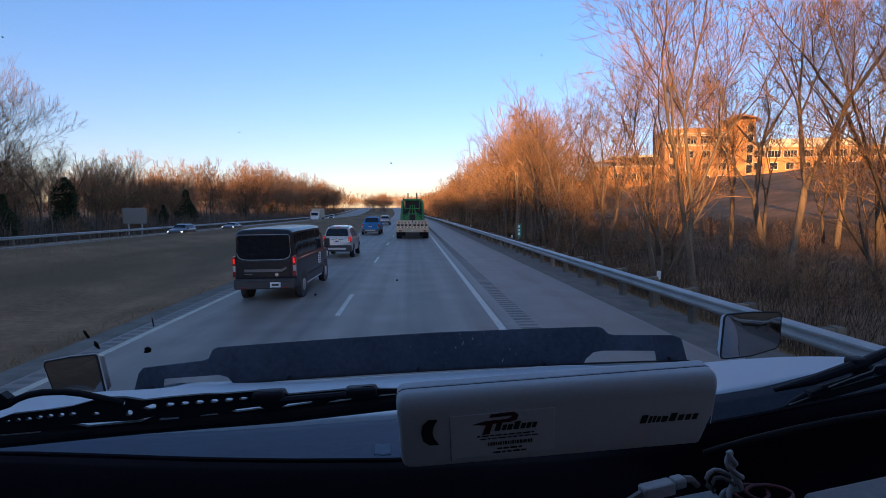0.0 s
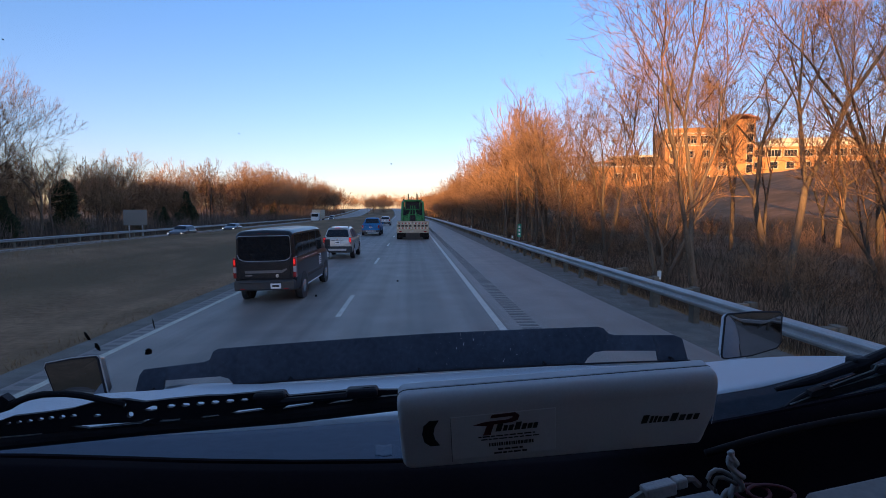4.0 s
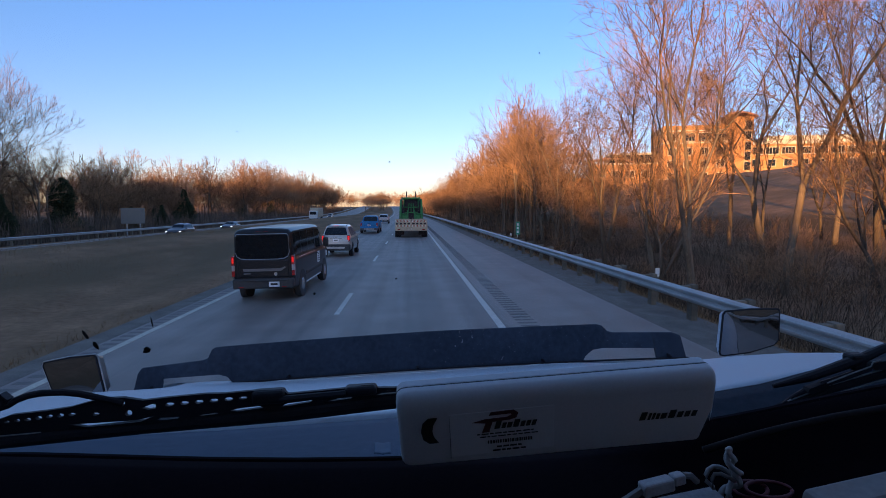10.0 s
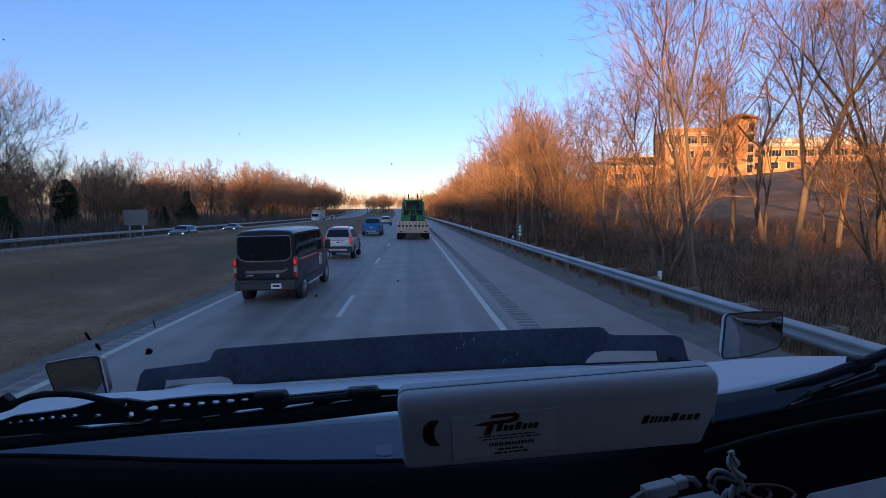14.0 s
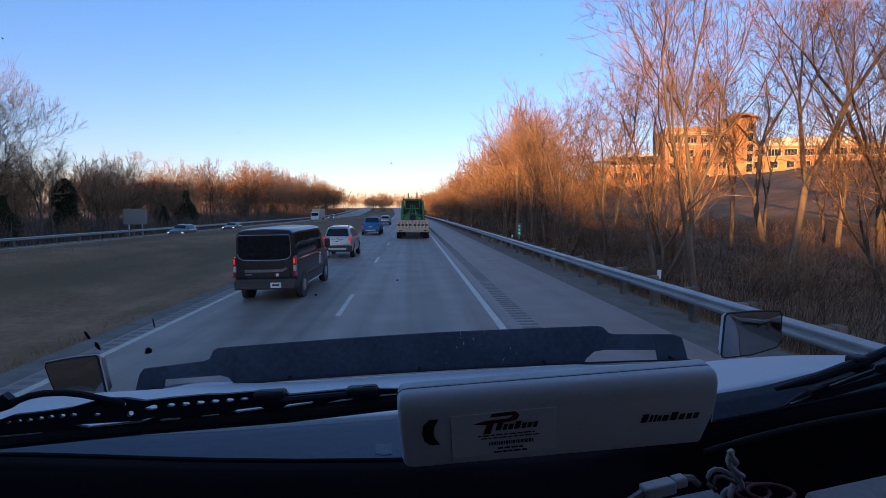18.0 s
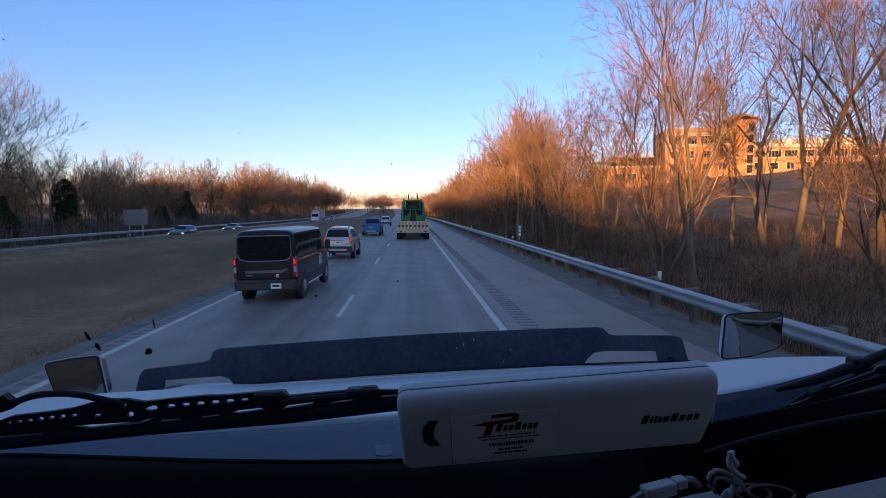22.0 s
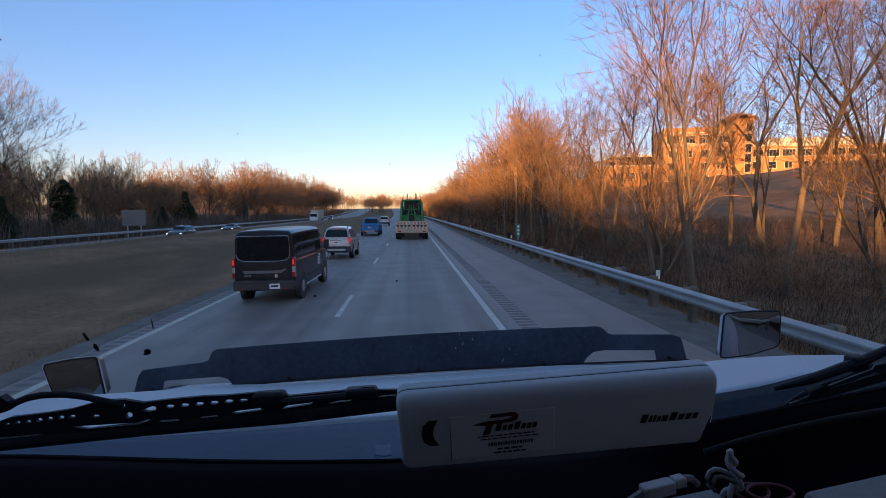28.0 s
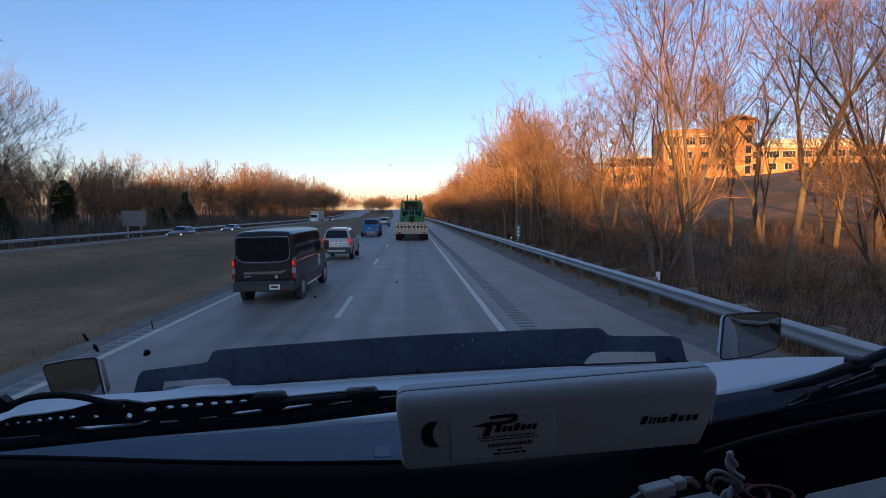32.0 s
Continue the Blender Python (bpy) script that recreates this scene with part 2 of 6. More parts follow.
CHROME = material("chrome", (0.6, 0.6, 0.62), (0.75, 0.75, 0.77), rough=0.18, metal=1.0, bump=0)
SATIN_STEEL = material("satin_steel", (0.30, 0.31, 0.33), (0.42, 0.43, 0.45), rough=0.28, metal=1.0, scale=20, fine=200, bump=0.03, depth=0.0005)
# unseen lining, lightened to bounce warm fill onto transponder and dashboard
CAB_FABRIC = material("tan_cab_lining", (0.17, 0.125, 0.10), (0.25, 0.19, 0.155), rough=0.9)
TAN_PLASTIC = material("tan_grey_plastic", (0.16, 0.13, 0.12), (0.24, 0.20, 0.18), rough=0.6, scale=12, fine=200, bump=0.08, depth=0.001)
CORD_WHITE = material("white_cord", (0.30, 0.27, 0.27), (0.50, 0.46, 0.45), rough=0.7, scale=40, fine=400, bump=0.2, depth=0.0005)
CORD_RED = material("dull_red_cord", (0.13, 0.03, 0.04), (0.24, 0.06, 0.07), rough=0.6)
BUG = material("dried_dirt", (0.01, 0.009, 0.008), (0.03, 0.026, 0.02), rough=0.9, bump=0)
WINDSHIELD = glass_pane("windshield_glass", (0.97, 0.985, 0.985), 0.02, dirt=0.006)
CAR_BEIGE = material("champagne_car_paint", (0.38, 0.355, 0.325), (0.45, 0.42, 0.385), rough=0.35, metal=0.35, bump=0, coat=0.7)
CAR_BLUE = material("bright_blue_car_paint", (0.001, 0.14, 0.34), (0.002, 0.175, 0.42), rough=0.4, bump=0, coat=0.1, spec=0.3)
CAR_SILVER = material("silver_car_paint", (0.28, 0.28, 0.28), (0.35, 0.35, 0.35), rough=0.3, metal=0.5, bump=0, coat=0.7)
CAR_DARK = material("dark_car_paint", (0.03, 0.035, 0.045), (0.05, 0.055, 0.07), rough=0.3, bump=0, coat=0.8)
VAN_BLACK = material("black_van_paint", (0.008, 0.009, 0.012), (0.014, 0.015, 0.019), rough=0.32, scale=2, fine=30, bump=0.01, depth=0.001, coat=0.15, spec=0.25)
VAN_SHEEN = material("grey_door_sheen", (0.09, 0.09, 0.095), (0.15, 0.15, 0.155), rough=0.4, scale=8, fine=60, bump=0.05, depth=0.001)
VAN_LENS = material("cloudy_lens", (0.30, 0.27, 0.27), (0.38, 0.34, 0.34), rough=0.25, bump=0, coat=0.5)
VAN_GLASS = material("black_tinted_glass", (0.006, 0.007, 0.009), (0.010, 0.011, 0.014), rough=0.05, bump=0, spec=0.35)
CAR_WHITE = material("white_car_paint", (0.6, 0.6, 0.6), (0.7, 0.7, 0.7), rough=0.3, bump=0, coat=0.7)
TAIL = glow("tail_light", (0.75, 0.012, 0.008), 0.42)
TAIL_OFF = material("tail_lens", (0.28, 0.012, 0.012), (0.36, 0.02, 0.02), rough=0.2, bump=0, coat=0.8)
HEADLIGHT = glow("headlight", (1.0, 0.93, 0.8), 0.9)
PLATE = material("number_plate", (0.6, 0.62, 0.64), (0.7, 0.7, 0.7), rough=0.5, bump=0)
GREEN = material("green_machine_paint", (0.008, 0.13, 0.03), (0.02, 0.22, 0.055), rough=0.45, scale=3, bump=0.05)
GREEN_SIGN = material("green_sign", (0.0, 0.22, 0.13), (0.01, 0.28, 0.17), rough=0.4, bump=0)
SIGN_BACK = material("bare_aluminium", (0.16, 0.17, 0.17), (0.26, 0.27, 0.27), rough=0.5, metal=0.5)
TRAILER_RED = material("red_tape", (0.4, 0.03, 0.02), (0.5, 0.05, 0.035), rough=0.4, bump=0)
TRAILER_WHITE = material("white_tape", (0.68, 0.64, 0.56), (0.8, 0.76, 0.68), rough=0.4, bump=0)
TRAILER_DECK = material("worn_trailer_deck", (0.36, 0.28, 0.19), (0.6, 0.5, 0.36), rough=0.7, scale=3)
BANNER = material("white_banner", (0.7, 0.7, 0.7), (0.8, 0.8, 0.8), rough=0.7, bump=0)
BANNER_BLUE = material("blue_banner", (0.03, 0.15, 0.4), (0.05, 0.2, 0.5), rough=0.7, bump=0)


# ---- mesh tools ----
def soften(bm, angle=0.7):
    """Smooth shading but for sharp edges."""
    bm.normal_update()
    for f in bm.faces:
        f.smooth = True
    for e in bm.edges:
        if len(e.link_faces) != 2 or e.calc_face_angle(0) > angle:
            e.smooth = False
    return bm


def finish(name, bm, mat, smooth=False):
    me = bpy.data.meshes.new(name)
    bm.normal_update()
    bm.to_mesh(me)
    bm.free()
    me.materials.append(mat)
    if smooth:
        me.shade_smooth()
    return me


def part(name, bm, mat, parent=None, label="", smooth=False, at=None):
    ob = new(name, bm if isinstance(bm, bpy.types.Mesh) else finish(name, bm, mat, smooth))
    if parent:
        ob.parent = parent
    if at is not None:
        ob.matrix_basis = at
    if label:
        ob["label"] = label
    return ob


def raw(name, verts, faces, mat, smooth=False):
    me = bpy.data.meshes.new(name)
    me.from_pydata([tuple(v) for v in verts], [], [tuple(f) for f in faces])
    me.materials.append(mat)
    if smooth:
        me.shade_smooth()
    me.update()
    return me


def box(x0, x1, y0, y1, z0, z1, bevel=0.0, seg=1, bm=None, m=None):
    b = bm or bmesh.new()
    made = bmesh.ops.create_cube(b, size=1, matrix=(m or Matrix()) @ Matrix.Translation(((x0 + x1) / 2, (y0 + y1) / 2, (z0 + z1) / 2)) @ Matrix.Diagonal((abs(x1 - x0), abs(y1 - y0), abs(z1 - z0), 1)))
    if bevel:
        edges = list({e for v in made["verts"] for e in v.link_edges})
        bmesh.ops.bevel(b, geom=edges, offset=bevel, segments=seg, affect="EDGES", profile=0.5)
    return b


def rod(p, q, r0, r1=None, sides=8, bm=None):
    """A tapered rod from p to q."""
    b = bm or bmesh.new()
    p, q = Vector(p), Vector(q)
    d = q - p
    m = Matrix.Translation((p + q) / 2) @ d.to_track_quat("Z", "Y").to_matrix().to_4x4()
    bmesh.ops.create_cone(b, cap_ends=True, segments=sides, radius1=r0, radius2=r0 if r1 is None else r1, depth=d.length, matrix=m)
    return b


def tube(points, r, sides=8, bm=None, closed=False):
    """A round tube along a line of points."""
    b = bm or bmesh.new()
    pts = [Vector(p) for p in points]
    rings = []
    for i, p in enumerate(pts):
        a, c = pts[max(i - 1, 0)], pts[min(i + 1, len(pts) - 1)]
        q = (c - a).to_track_quat("Z", "Y")
        rr = r(i / (len(pts) - 1)) if callable(r) else r
        rings.append([b.verts.new(p + q @ Vector((rr * math.cos(2 * math.pi * k / sides), rr * math.sin(2 * math.pi * k / sides), 0))) for k in range(sides)])
    for u, v in zip(rings, rings[1:]):
        for k in range(sides):
            b.faces.new((u[k], u[(k + 1) % sides], v[(k + 1) % sides], v[k]))
    b.faces.new(rings[0][::-1])
    b.faces.new(rings[-1])
    return b


def prism(outline, y0, y1, bm=None, bevel=0.0, axis="Y"):
    """An outline (u, v) drawn in x-z and given thickness along y (axis Y), or drawn in y-z and given thickness along x (axis X)."""
    b = bm or bmesh.new()
    put = (lambda u, v, d: (u, d, v)) if axis == "Y" else (lambda u, v, d: (d, u, v))
    f = [b.verts.new(put(u, v, y0)) for u, v in outline]
    g = [b.verts.new(put(u, v, y1)) for u, v in outline]
    n = len(f)
    faces = [b.faces.new(f), b.faces.new(g[::-1])]
    for i in range(n):
        faces.append(b.faces.new((f[i], g[i], g[(i + 1) % n], f[(i + 1) % n])))
    bmesh.ops.recalc_face_normals(b, faces=faces)
    if bevel:
        edges = list({e for v in f + g for e in v.link_edges})
        bmesh.ops.bevel(b, geom=edges, offset=bevel, segments=2, affect="EDGES", profile=0.5)
    return b


def plate(outline, holes, y0, y1, slits=()):
    """A flat plate in x-z between y0 and y1 with slanted oval holes (middle and half sizes of each) and cornered slits."""
    b = bmesh.new()
    loops = [outline] + [[(x + rx * (math.cos(a) * (1.1 if math.cos(a) > 0 else 0.9)) + 0.25 * rz * math.sin(a), z + rz * math.sin(a)) for a in [0.785 * i + 0.3 for i in range(8)]] for x, z, rx, rz in holes] + list(slits)
    edges = []
    for loop in loops:
        vs = [b.verts.new((x, y0, z)) for x, z in loop]
        edges += [b.edges.new((vs[i], vs[(i + 1) % len(vs)])) for i in range(len(vs))]
    bmesh.ops.triangle_fill(b, use_beauty=True, edges=edges, normal=(0, -1, 0))
    made = bmesh.ops.extrude_face_region(b, geom=b.faces[:])
    bmesh.ops.translate(b, vec=(0, y1 - y0, 0), verts=[g for g in made["geom"] if isinstance(g, bmesh.types.BMVert)])
    bmesh.ops.recalc_face_normals(b, faces=b.faces[:])
    return b


def grid_mesh(name, us, vs, fn, mat, smooth=True, thick=0.0):
    """A sheet fn(u, v) -> point; thick gives it a depth downwards."""
    verts = [fn(u, v) for v in vs for u in us]
    n, m = len(us), len(vs)
    faces = [(j * n + i, j * n + i + 1, (j + 1) * n + i + 1, (j + 1) * n + i) for j in range(m - 1) for i in range(n - 1)]
    if thick:
        k = len(verts)
        verts += [(x, y, z - thick) for x, y, z in verts]
        faces += [tuple(k + a for a in f[::-1]) for f in faces]
        rim = [i for i in range(n)] + [j * n + n - 1 for j in range(1, m)] + [(m - 1) * n + i for i in range(n - 2, -1, -1)] + [j * n for j in range(m - 2, 0, -1)]
        faces += [(rim[i], rim[i - 1], k + rim[i - 1], k + rim[i]) for i in range(len(rim))]
    return raw(name, verts, faces, mat, smooth)


def empty(name, m=None, **tags):
    ob = new(name)
    if m is not None:
        ob.matrix_basis = m
    return tagged(ob, **tags)


# ---- the plan: the road's line, its heights and the ground ----
RIGHT_LINE, MID_LINE, LEFT_LINE = 1.95, -1.78, -5.4
RAIL_X = 6.2


def road_x(y):
    return -0.7e-4 * max(0.0, y - 60) ** 2 if y < 620 else -0.7e-4 * 560 ** 2 - 0.0784 * (y - 620)


def road_z(y):
    t = min(max(0.0, y - 150), 330)
    rise = 4.2e-5 * t * t
    return rise + max(0.0, min(y - 480, 120)) * 0.012 - max(0.0, y - 640) * 0.01


def opposite_drop(y):
    """How far the oncoming carriageway lies below this one."""
    return -0.85 * (1 - step(230, 420, y))


def step(a, b, t):
    t = min(1, max(0, (t - a) / (b - a)))
    return t * t * (3 - 2 * t)


def ground_z(x, y):
    u = x - road_x(y)
    z = road_z(y)
    if -6.3 < u < 6.6:
        return z - 0.10
    if u >= 6.6:
        dip = -1.5 * step(6.6, 11, u)
        hill = 12.4 * step(13, 78, u) * step(-140, 40, y)
        far = 1 - 0.55 * step(330, 620, y)
        lump = 0.5 * noise.noise((x * 0.06, y * 0.06, 0)) * step(9, 25, u)
        return z - 0.10 + dip + hill * far + lump
    if u > -24.6:
        crown = (0.80 * step(8, 18, -u) - 0.80 * step(19, 24.4, -u)) * (1 - step(230, 420, y))
        return z - 0.10 - 0.22 * step(6.3, 8.5, -u) * (1 - step(9, 13, -u)) + crown + opposite_drop(y) * step(19, 24.4, -u) + 0.05 * noise.noise((x * 0.2, y * 0.1, 3))
    z += opposite_drop(y)
    if u > -37.5:
        return z - 0.16
    away = step(38, 60, -u)
    # added unseen hill, behind on the left, to keep low sun off the road
    shade_ridge = 19.6 * step(40, 58, -u) * (1 - step(-5, 42, y)) * step(-420, -280, y)
    far_ridge = 5.0 * step(70, 160, -u) * step(180, 420, y)
    return z - 0.12 - 0.6 * step(38, 44, -u) + away * (0.8 * noise.noise((x * 0.03, y * 0.03, 5))) + shade_ridge + far_ridge


def spaced(a, b, near, lo, hi):
    """Stops from a to b, close together near `near`."""
    out, v = [near], near
    while v < b:
        v += max(lo, min(hi, lo + abs(v - near) * 0.10))
        out.append(min(v, b))
    v, back = near, []
    while v > a:
        v -= max(lo, min(hi, lo + abs(v - near) * 0.10))
        back.append(max(v, a))
    return back[::-1] + out


def ground():
    us = sorted(set(spaced(-2600, 2600, 0, 1.6, 160) + [-6.31, -6.29, 6.59, 6.61, -24.59, -24.61, -37.49, -37.51]))
    vs = spaced(-900, 4200, 20, 4.0, 220)
    me = grid_mesh("ground", us, vs, lambda u, v: (u + road_x(v), v, ground_z(u + road_x(v), v)), GRASS_GROUND)
    tagged(new("ground", me), "winter-brown grass verge, median and hillside", "ground", kind="structure")


def strip(name, x0, x1, y0, y1, lift, mat, thick=0.06, du=None, label="", category="", kind="structure", parent=None, sub=1, base=0.0):
    vs = [y for y in spaced(y0, y1, min(max(y0, 0), y1), 3.0, 14)]
    us = [x0 + (x1 - x0) * i / sub for i in range(sub + 1)]
    me = grid_mesh(name, us, vs, lambda u, v: (u + road_x(v), v, road_z(v) + lift + base + (opposite_drop(v) if x1 < -20 else 0)), mat, False, thick)
    ob = new(name, me)
    if parent:
        ob.parent = parent
    return tagged(ob, label, category, kind=kind) if not parent else ob


ground()
road = strip("road", LEFT_LINE - 0.45, 2.1, -260, 1150, 0.0, ASPHALT, 0.16, label="grey worn asphalt carriageway with two lanes", category="road")
shoulder = strip("shoulder", 2.1, 5.35, -260, 1150, -0.004, SHOULDER, 0.15, label="pale asphalt hard shoulder beside the lanes", category="shoulder")
strip("verge", 5.35, 6.75, -260, 700, -0.03, GRAVEL, 0.12, label="gravel strip under the guardrail", category="gravel")
strip("kerb_strip", LEFT_LINE - 1.0, LEFT_LINE - 0.45, -260, 900, -0.02, GRAVEL, 0.12, label="gravelly grass edge of the median", category="gravel")
opposite_road = strip("opposite_road", -36.2, -25.6, -260, 1150, 0.0, ASPHALT, 0.2, label="asphalt carriageway for oncoming traffic", category="road")
strip("edge_line", RIGHT_LINE - 0.085, RIGHT_LINE + 0.075, -200, 1100, 0.006, PAINT_WHITE, 0.006, parent=road)
strip("edge_line", LEFT_LINE - 0.07, LEFT_LINE + 0.07, -200, 1100, 0.006, PAINT_YELLOW, 0.006, parent=road)
strip("edge_line", -35.6, -35.45, -200, 1100, 0.006, PAINT_WHITE, 0.006, parent=opposite_road)
strip("edge_line", -26.6, -26.45, -200, 1100, 0.006, PAINT_WHITE, 0.006, parent=opposite_road)
for k in range(-5, 60):
    y = 11.9 + 12.2 * k
    strip("lane_dash", MID_LINE - 0.06, MID_LINE + 0.06, y, y + 3.05, 0.006, PAINT_WHITE, 0.006, parent=road)


def rumble(u0, u1, parent):
    verts, faces = [], []
    y = -40.0
    while y < 160:
        x, z, k = road_x(y), road_z(y), len(verts)
        for dz in (-0.01, 0.0015):
            verts += [(x + u0, y, z + dz), (x + u1, y, z + dz), (x + u1, y + 0.13, z + dz), (x + u0, y + 0.13, z + dz)]
        faces += [(k + 4, k + 5, k + 6, k + 7)] + [(k + i, k + (i + 1) % 4, k + 4 + (i + 1) % 4, k + 4 + i) for i in range(4)]
        y += 0.30
    ob = part("rumble_strip", raw("rumble_strip", verts, faces, RUMBLE), None, parent, "row of dark milled grooves")
    tagged(ob, kind="stuff")


rumble(2.38, 2.80, shoulder)
rumble(LEFT_LINE - 0.38, LEFT_LINE - 0.12, road)


# ---- guardrails ----
def guardrail(x, y0, y1, face, label, post_to=1e9):
    """A W-beam on posts with wooden blocks; face: +1 when its traffic is on its left."""
    thing = empty("guardrail", label=label, category="guardrail", kind="structure")
    prof = [(0.0, 0.76), (0.05, 0.735), (0.085, 0.70), (0.085, 0.67), (0.02, 0.62), (0.02, 0.60), (0.085, 0.55), (0.085, 0.52), (0.05, 0.475), (0.0, 0.45)]
    loop = [(-face * (a + 0.004), b) for a, b in prof] + [(-face * a, b) for a, b in prof[::-1]]
    ys = spaced(y0, y1, max(y0, 0), 2.0, 10)
    drop = lambda y: opposite_drop(y) if x < -20 else 0
    verts = [(x + u + road_x(y), y, road_z(y) + drop(y) + v) for y in ys for u, v in loop]
    n = len(loop)
    faces = [(j * n + i, j * n + (i + 1) % n, (j + 1) * n + (i + 1) % n, (j + 1) * n + i) for j in range(len(ys) - 1) for i in range(n)]
    faces += [tuple(range(n)), tuple((len(ys) - 1) * n + i for i in range(n))[::-1]]
    part("beam", raw("beam", verts, faces, GALV), None, thing, "grey galvanised W-beam")
    post = finish("post", box(-0.075, 0.075, -0.10, 0.10, -0.5, 0.80, 0.008), WOOD_POST)
    block = finish("block", box(-0.09, 0.09, -0.075, 0.075, 0.44, 0.78, 0.008), WOOD_POST)
    y = y0 + 0.6
    while y < y1 - 0.4 and y < post_to:
        at = pose(x + face * 0.26 + road_x(y), y, road_z(y) + drop(y) + random.uniform(-0.03, 0.02), random.uniform(-1, 1), random.uniform(-1.5, 1.5), 0)
        p = part("post", post, None, thing, at=at)
        part("block", block, None, p, at=pose(-face * 0.166, 0, 0))
        y += 1.905
    return thing


guardrail(RAIL_X, -24, 330, 1, "galvanised steel guardrail on wooden posts beside the shoulder", 240)
guardrail(-38.2, -30, 430, -1, "guardrail along the far side of the oncoming carriageway", 300)


# ---- trees ----
def grow(seed, height, depth, first=0.26, ratio=0.80, wide=0.62, shoots=2, thin=0.008, trunk=0.012, stems=1, up=0.10, fine=True):
    """Branch pieces of a bare tree that forks again and again: rows of start, end, two radii and the level."""
    rng = random.Random(seed)
    out, todo = [], []
    for k in range(stems):
        a = 6.283 * (k + rng.random()) / stems
        tip = 0.05 if stems == 1 else rng.uniform(0.12, 0.42)
        at = Vector((math.cos(a), math.sin(a), 0)) * (0.0 if stems == 1 else height * 0.012)
        todo.append((at + Vector((0, 0, -0.3)), Vector((math.cos(a) * tip, math.sin(a) * tip, 1)).normalized(), height * first * (1 if stems == 1 else rng.uniform(0.7, 1.1)), height * trunk * (1 if stems == 1 else 0.55), 0))
    while todo:
        p, d, length, r, lev = todo.pop()
        pieces = (5 if lev == 0 else 4 if lev < 3 else 2) if fine else (3 if lev == 0 else 2 if lev < 3 else 1)
        end_r = max(thin, r * (0.78 if lev < depth else 0.3))
        wob = 0.035 + 0.022 * min(lev, 4)
        stops = []
        for i in range(pieces):
            d = (d + Vector((rng.gauss(0, wob), rng.gauss(0, wob), rng.gauss(0, wob) + (up * 0.35 if lev else 0)))).normalized()
            q = p + d * (length / pieces)
            r0, r1 = r + (end_r - r) * i / pieces, r + (end_r - r) * (i + 1) / pieces
            out.append((p.x, p.y, p.z, q.x, q.y, q.z, max(thin, r0), max(thin, r1), lev))
            stops.append((p, q, d, r1))
            p = q
        if lev >= depth:
            continue
        side = d.orthogonal().normalized()
        side.rotate(Matrix.Rotation(rng.uniform(0, 6.283), 3, d))
        n = 3 if rng.random() < (0.5 if lev < 2 else 0.3) else 2
        for k in range(n):
            turn = side.copy()
            turn.rotate(Matrix.Rotation(6.283 * k / n + rng.uniform(-0.5, 0.5), 3, d))
            angle = rng.uniform(0.14, 0.34) if k == 0 else wide * rng.uniform(0.6, 1.3)
            nd = (d * math.cos(angle) + turn * math.sin(angle) + Vector((0, 0, up))).normalized()
            todo.append((p, nd, length * ratio * (rng.uniform(0.85, 1.1) if k == 0 else rng.uniform(0.68, 1.0)), max(thin, end_r * (0.86 if k == 0 else rng.uniform(0.5, 0.72))), lev + 1))
        for k in range(shoots if lev >= 1 else 0):
            a, b, dd, rr = stops[rng.randrange(pieces)]
            turn = dd.orthogonal().normalized()
            turn.rotate(Matrix.Rotation(rng.uniform(0, 6.283), 3, dd))
            angle = rng.uniform(0.6, 1.1)
            nd = (dd * math.cos(angle) + turn * math.sin(angle) + Vector((0, 0, up))).normalized()
            todo.append((a.lerp(b, rng.random()), nd, length * rng.uniform(0.4, 0.62), max(thin, rr * rng.uniform(0.25, 0.4)), max(lev + 2, depth - 2)))
    top = max(row[5] for row in out)
    fit = height / top
    return [tuple(v * fit for v in row[:6]) + row[6:] for row in out]


def pieces_mesh(name, rows, sides, mat):
    """All branch pieces as tapered prisms in one mesh."""
    a = np.array(rows)
    p, q = a[:, 0:3], a[:, 3:6]
    d = q - p
    d /= np.linalg.norm(d, axis=1)[:, None] + 1e-9
    ref = np.where(np.abs(d[:, 2:3]) > 0.9, np.array([[1.0, 0, 0]]), np.array([[0, 0, 1.0]]))
    u = np.cross(d, ref)
    u /= np.linalg.norm(u, axis=1)[:, None]
    w = np.cross(d, u)
    n = len(a)
    v = np.zeros((n, 2 * sides, 3))
    for k in range(sides):
        c, s = math.cos(2 * math.pi * k / sides), math.sin(2 * math.pi * k / sides)
        off = u * c + w * s
        v[:, k] = p + off * a[:, 6:7]
        v[:, sides + k] = q + off * a[:, 7:8]
    quad = np.array([(k, (k + 1) % sides, sides + (k + 1) % sides, sides + k) for k in range(sides)])
    f = (quad[None] + (np.arange(n) * 2 * sides)[:, None, None]).reshape(-1, 4)
    me = bpy.data.meshes.new(name)
    me.vertices.add(n * 2 * sides)
    me.vertices.foreach_set("co", v.reshape(-1))
    me.loops.add(f.size)
    me.loops.foreach_set("vertex_index", f.reshape(-1).astype(np.int32))
    me.polygons.add(len(f))
    me.polygons.foreach_set("loop_start", np.arange(0, f.size, 4, dtype=np.int32))
    me.update(calc_edges=True)
    me.materials.append(mat)
    me.shade_smooth()
    return me


def tree_meshes(seed, height, depth, **kw):
    rows = grow(seed, height, depth, **kw)
    stout = max(2, depth - 4)
    return (pieces_mesh("trunk", [r for r in rows if r[8] < stout], 8 if kw.get("fine", True) else 5, BARK), pieces_mesh("crown", [r for r in rows if r[8] >= stout], 3, TWIG))


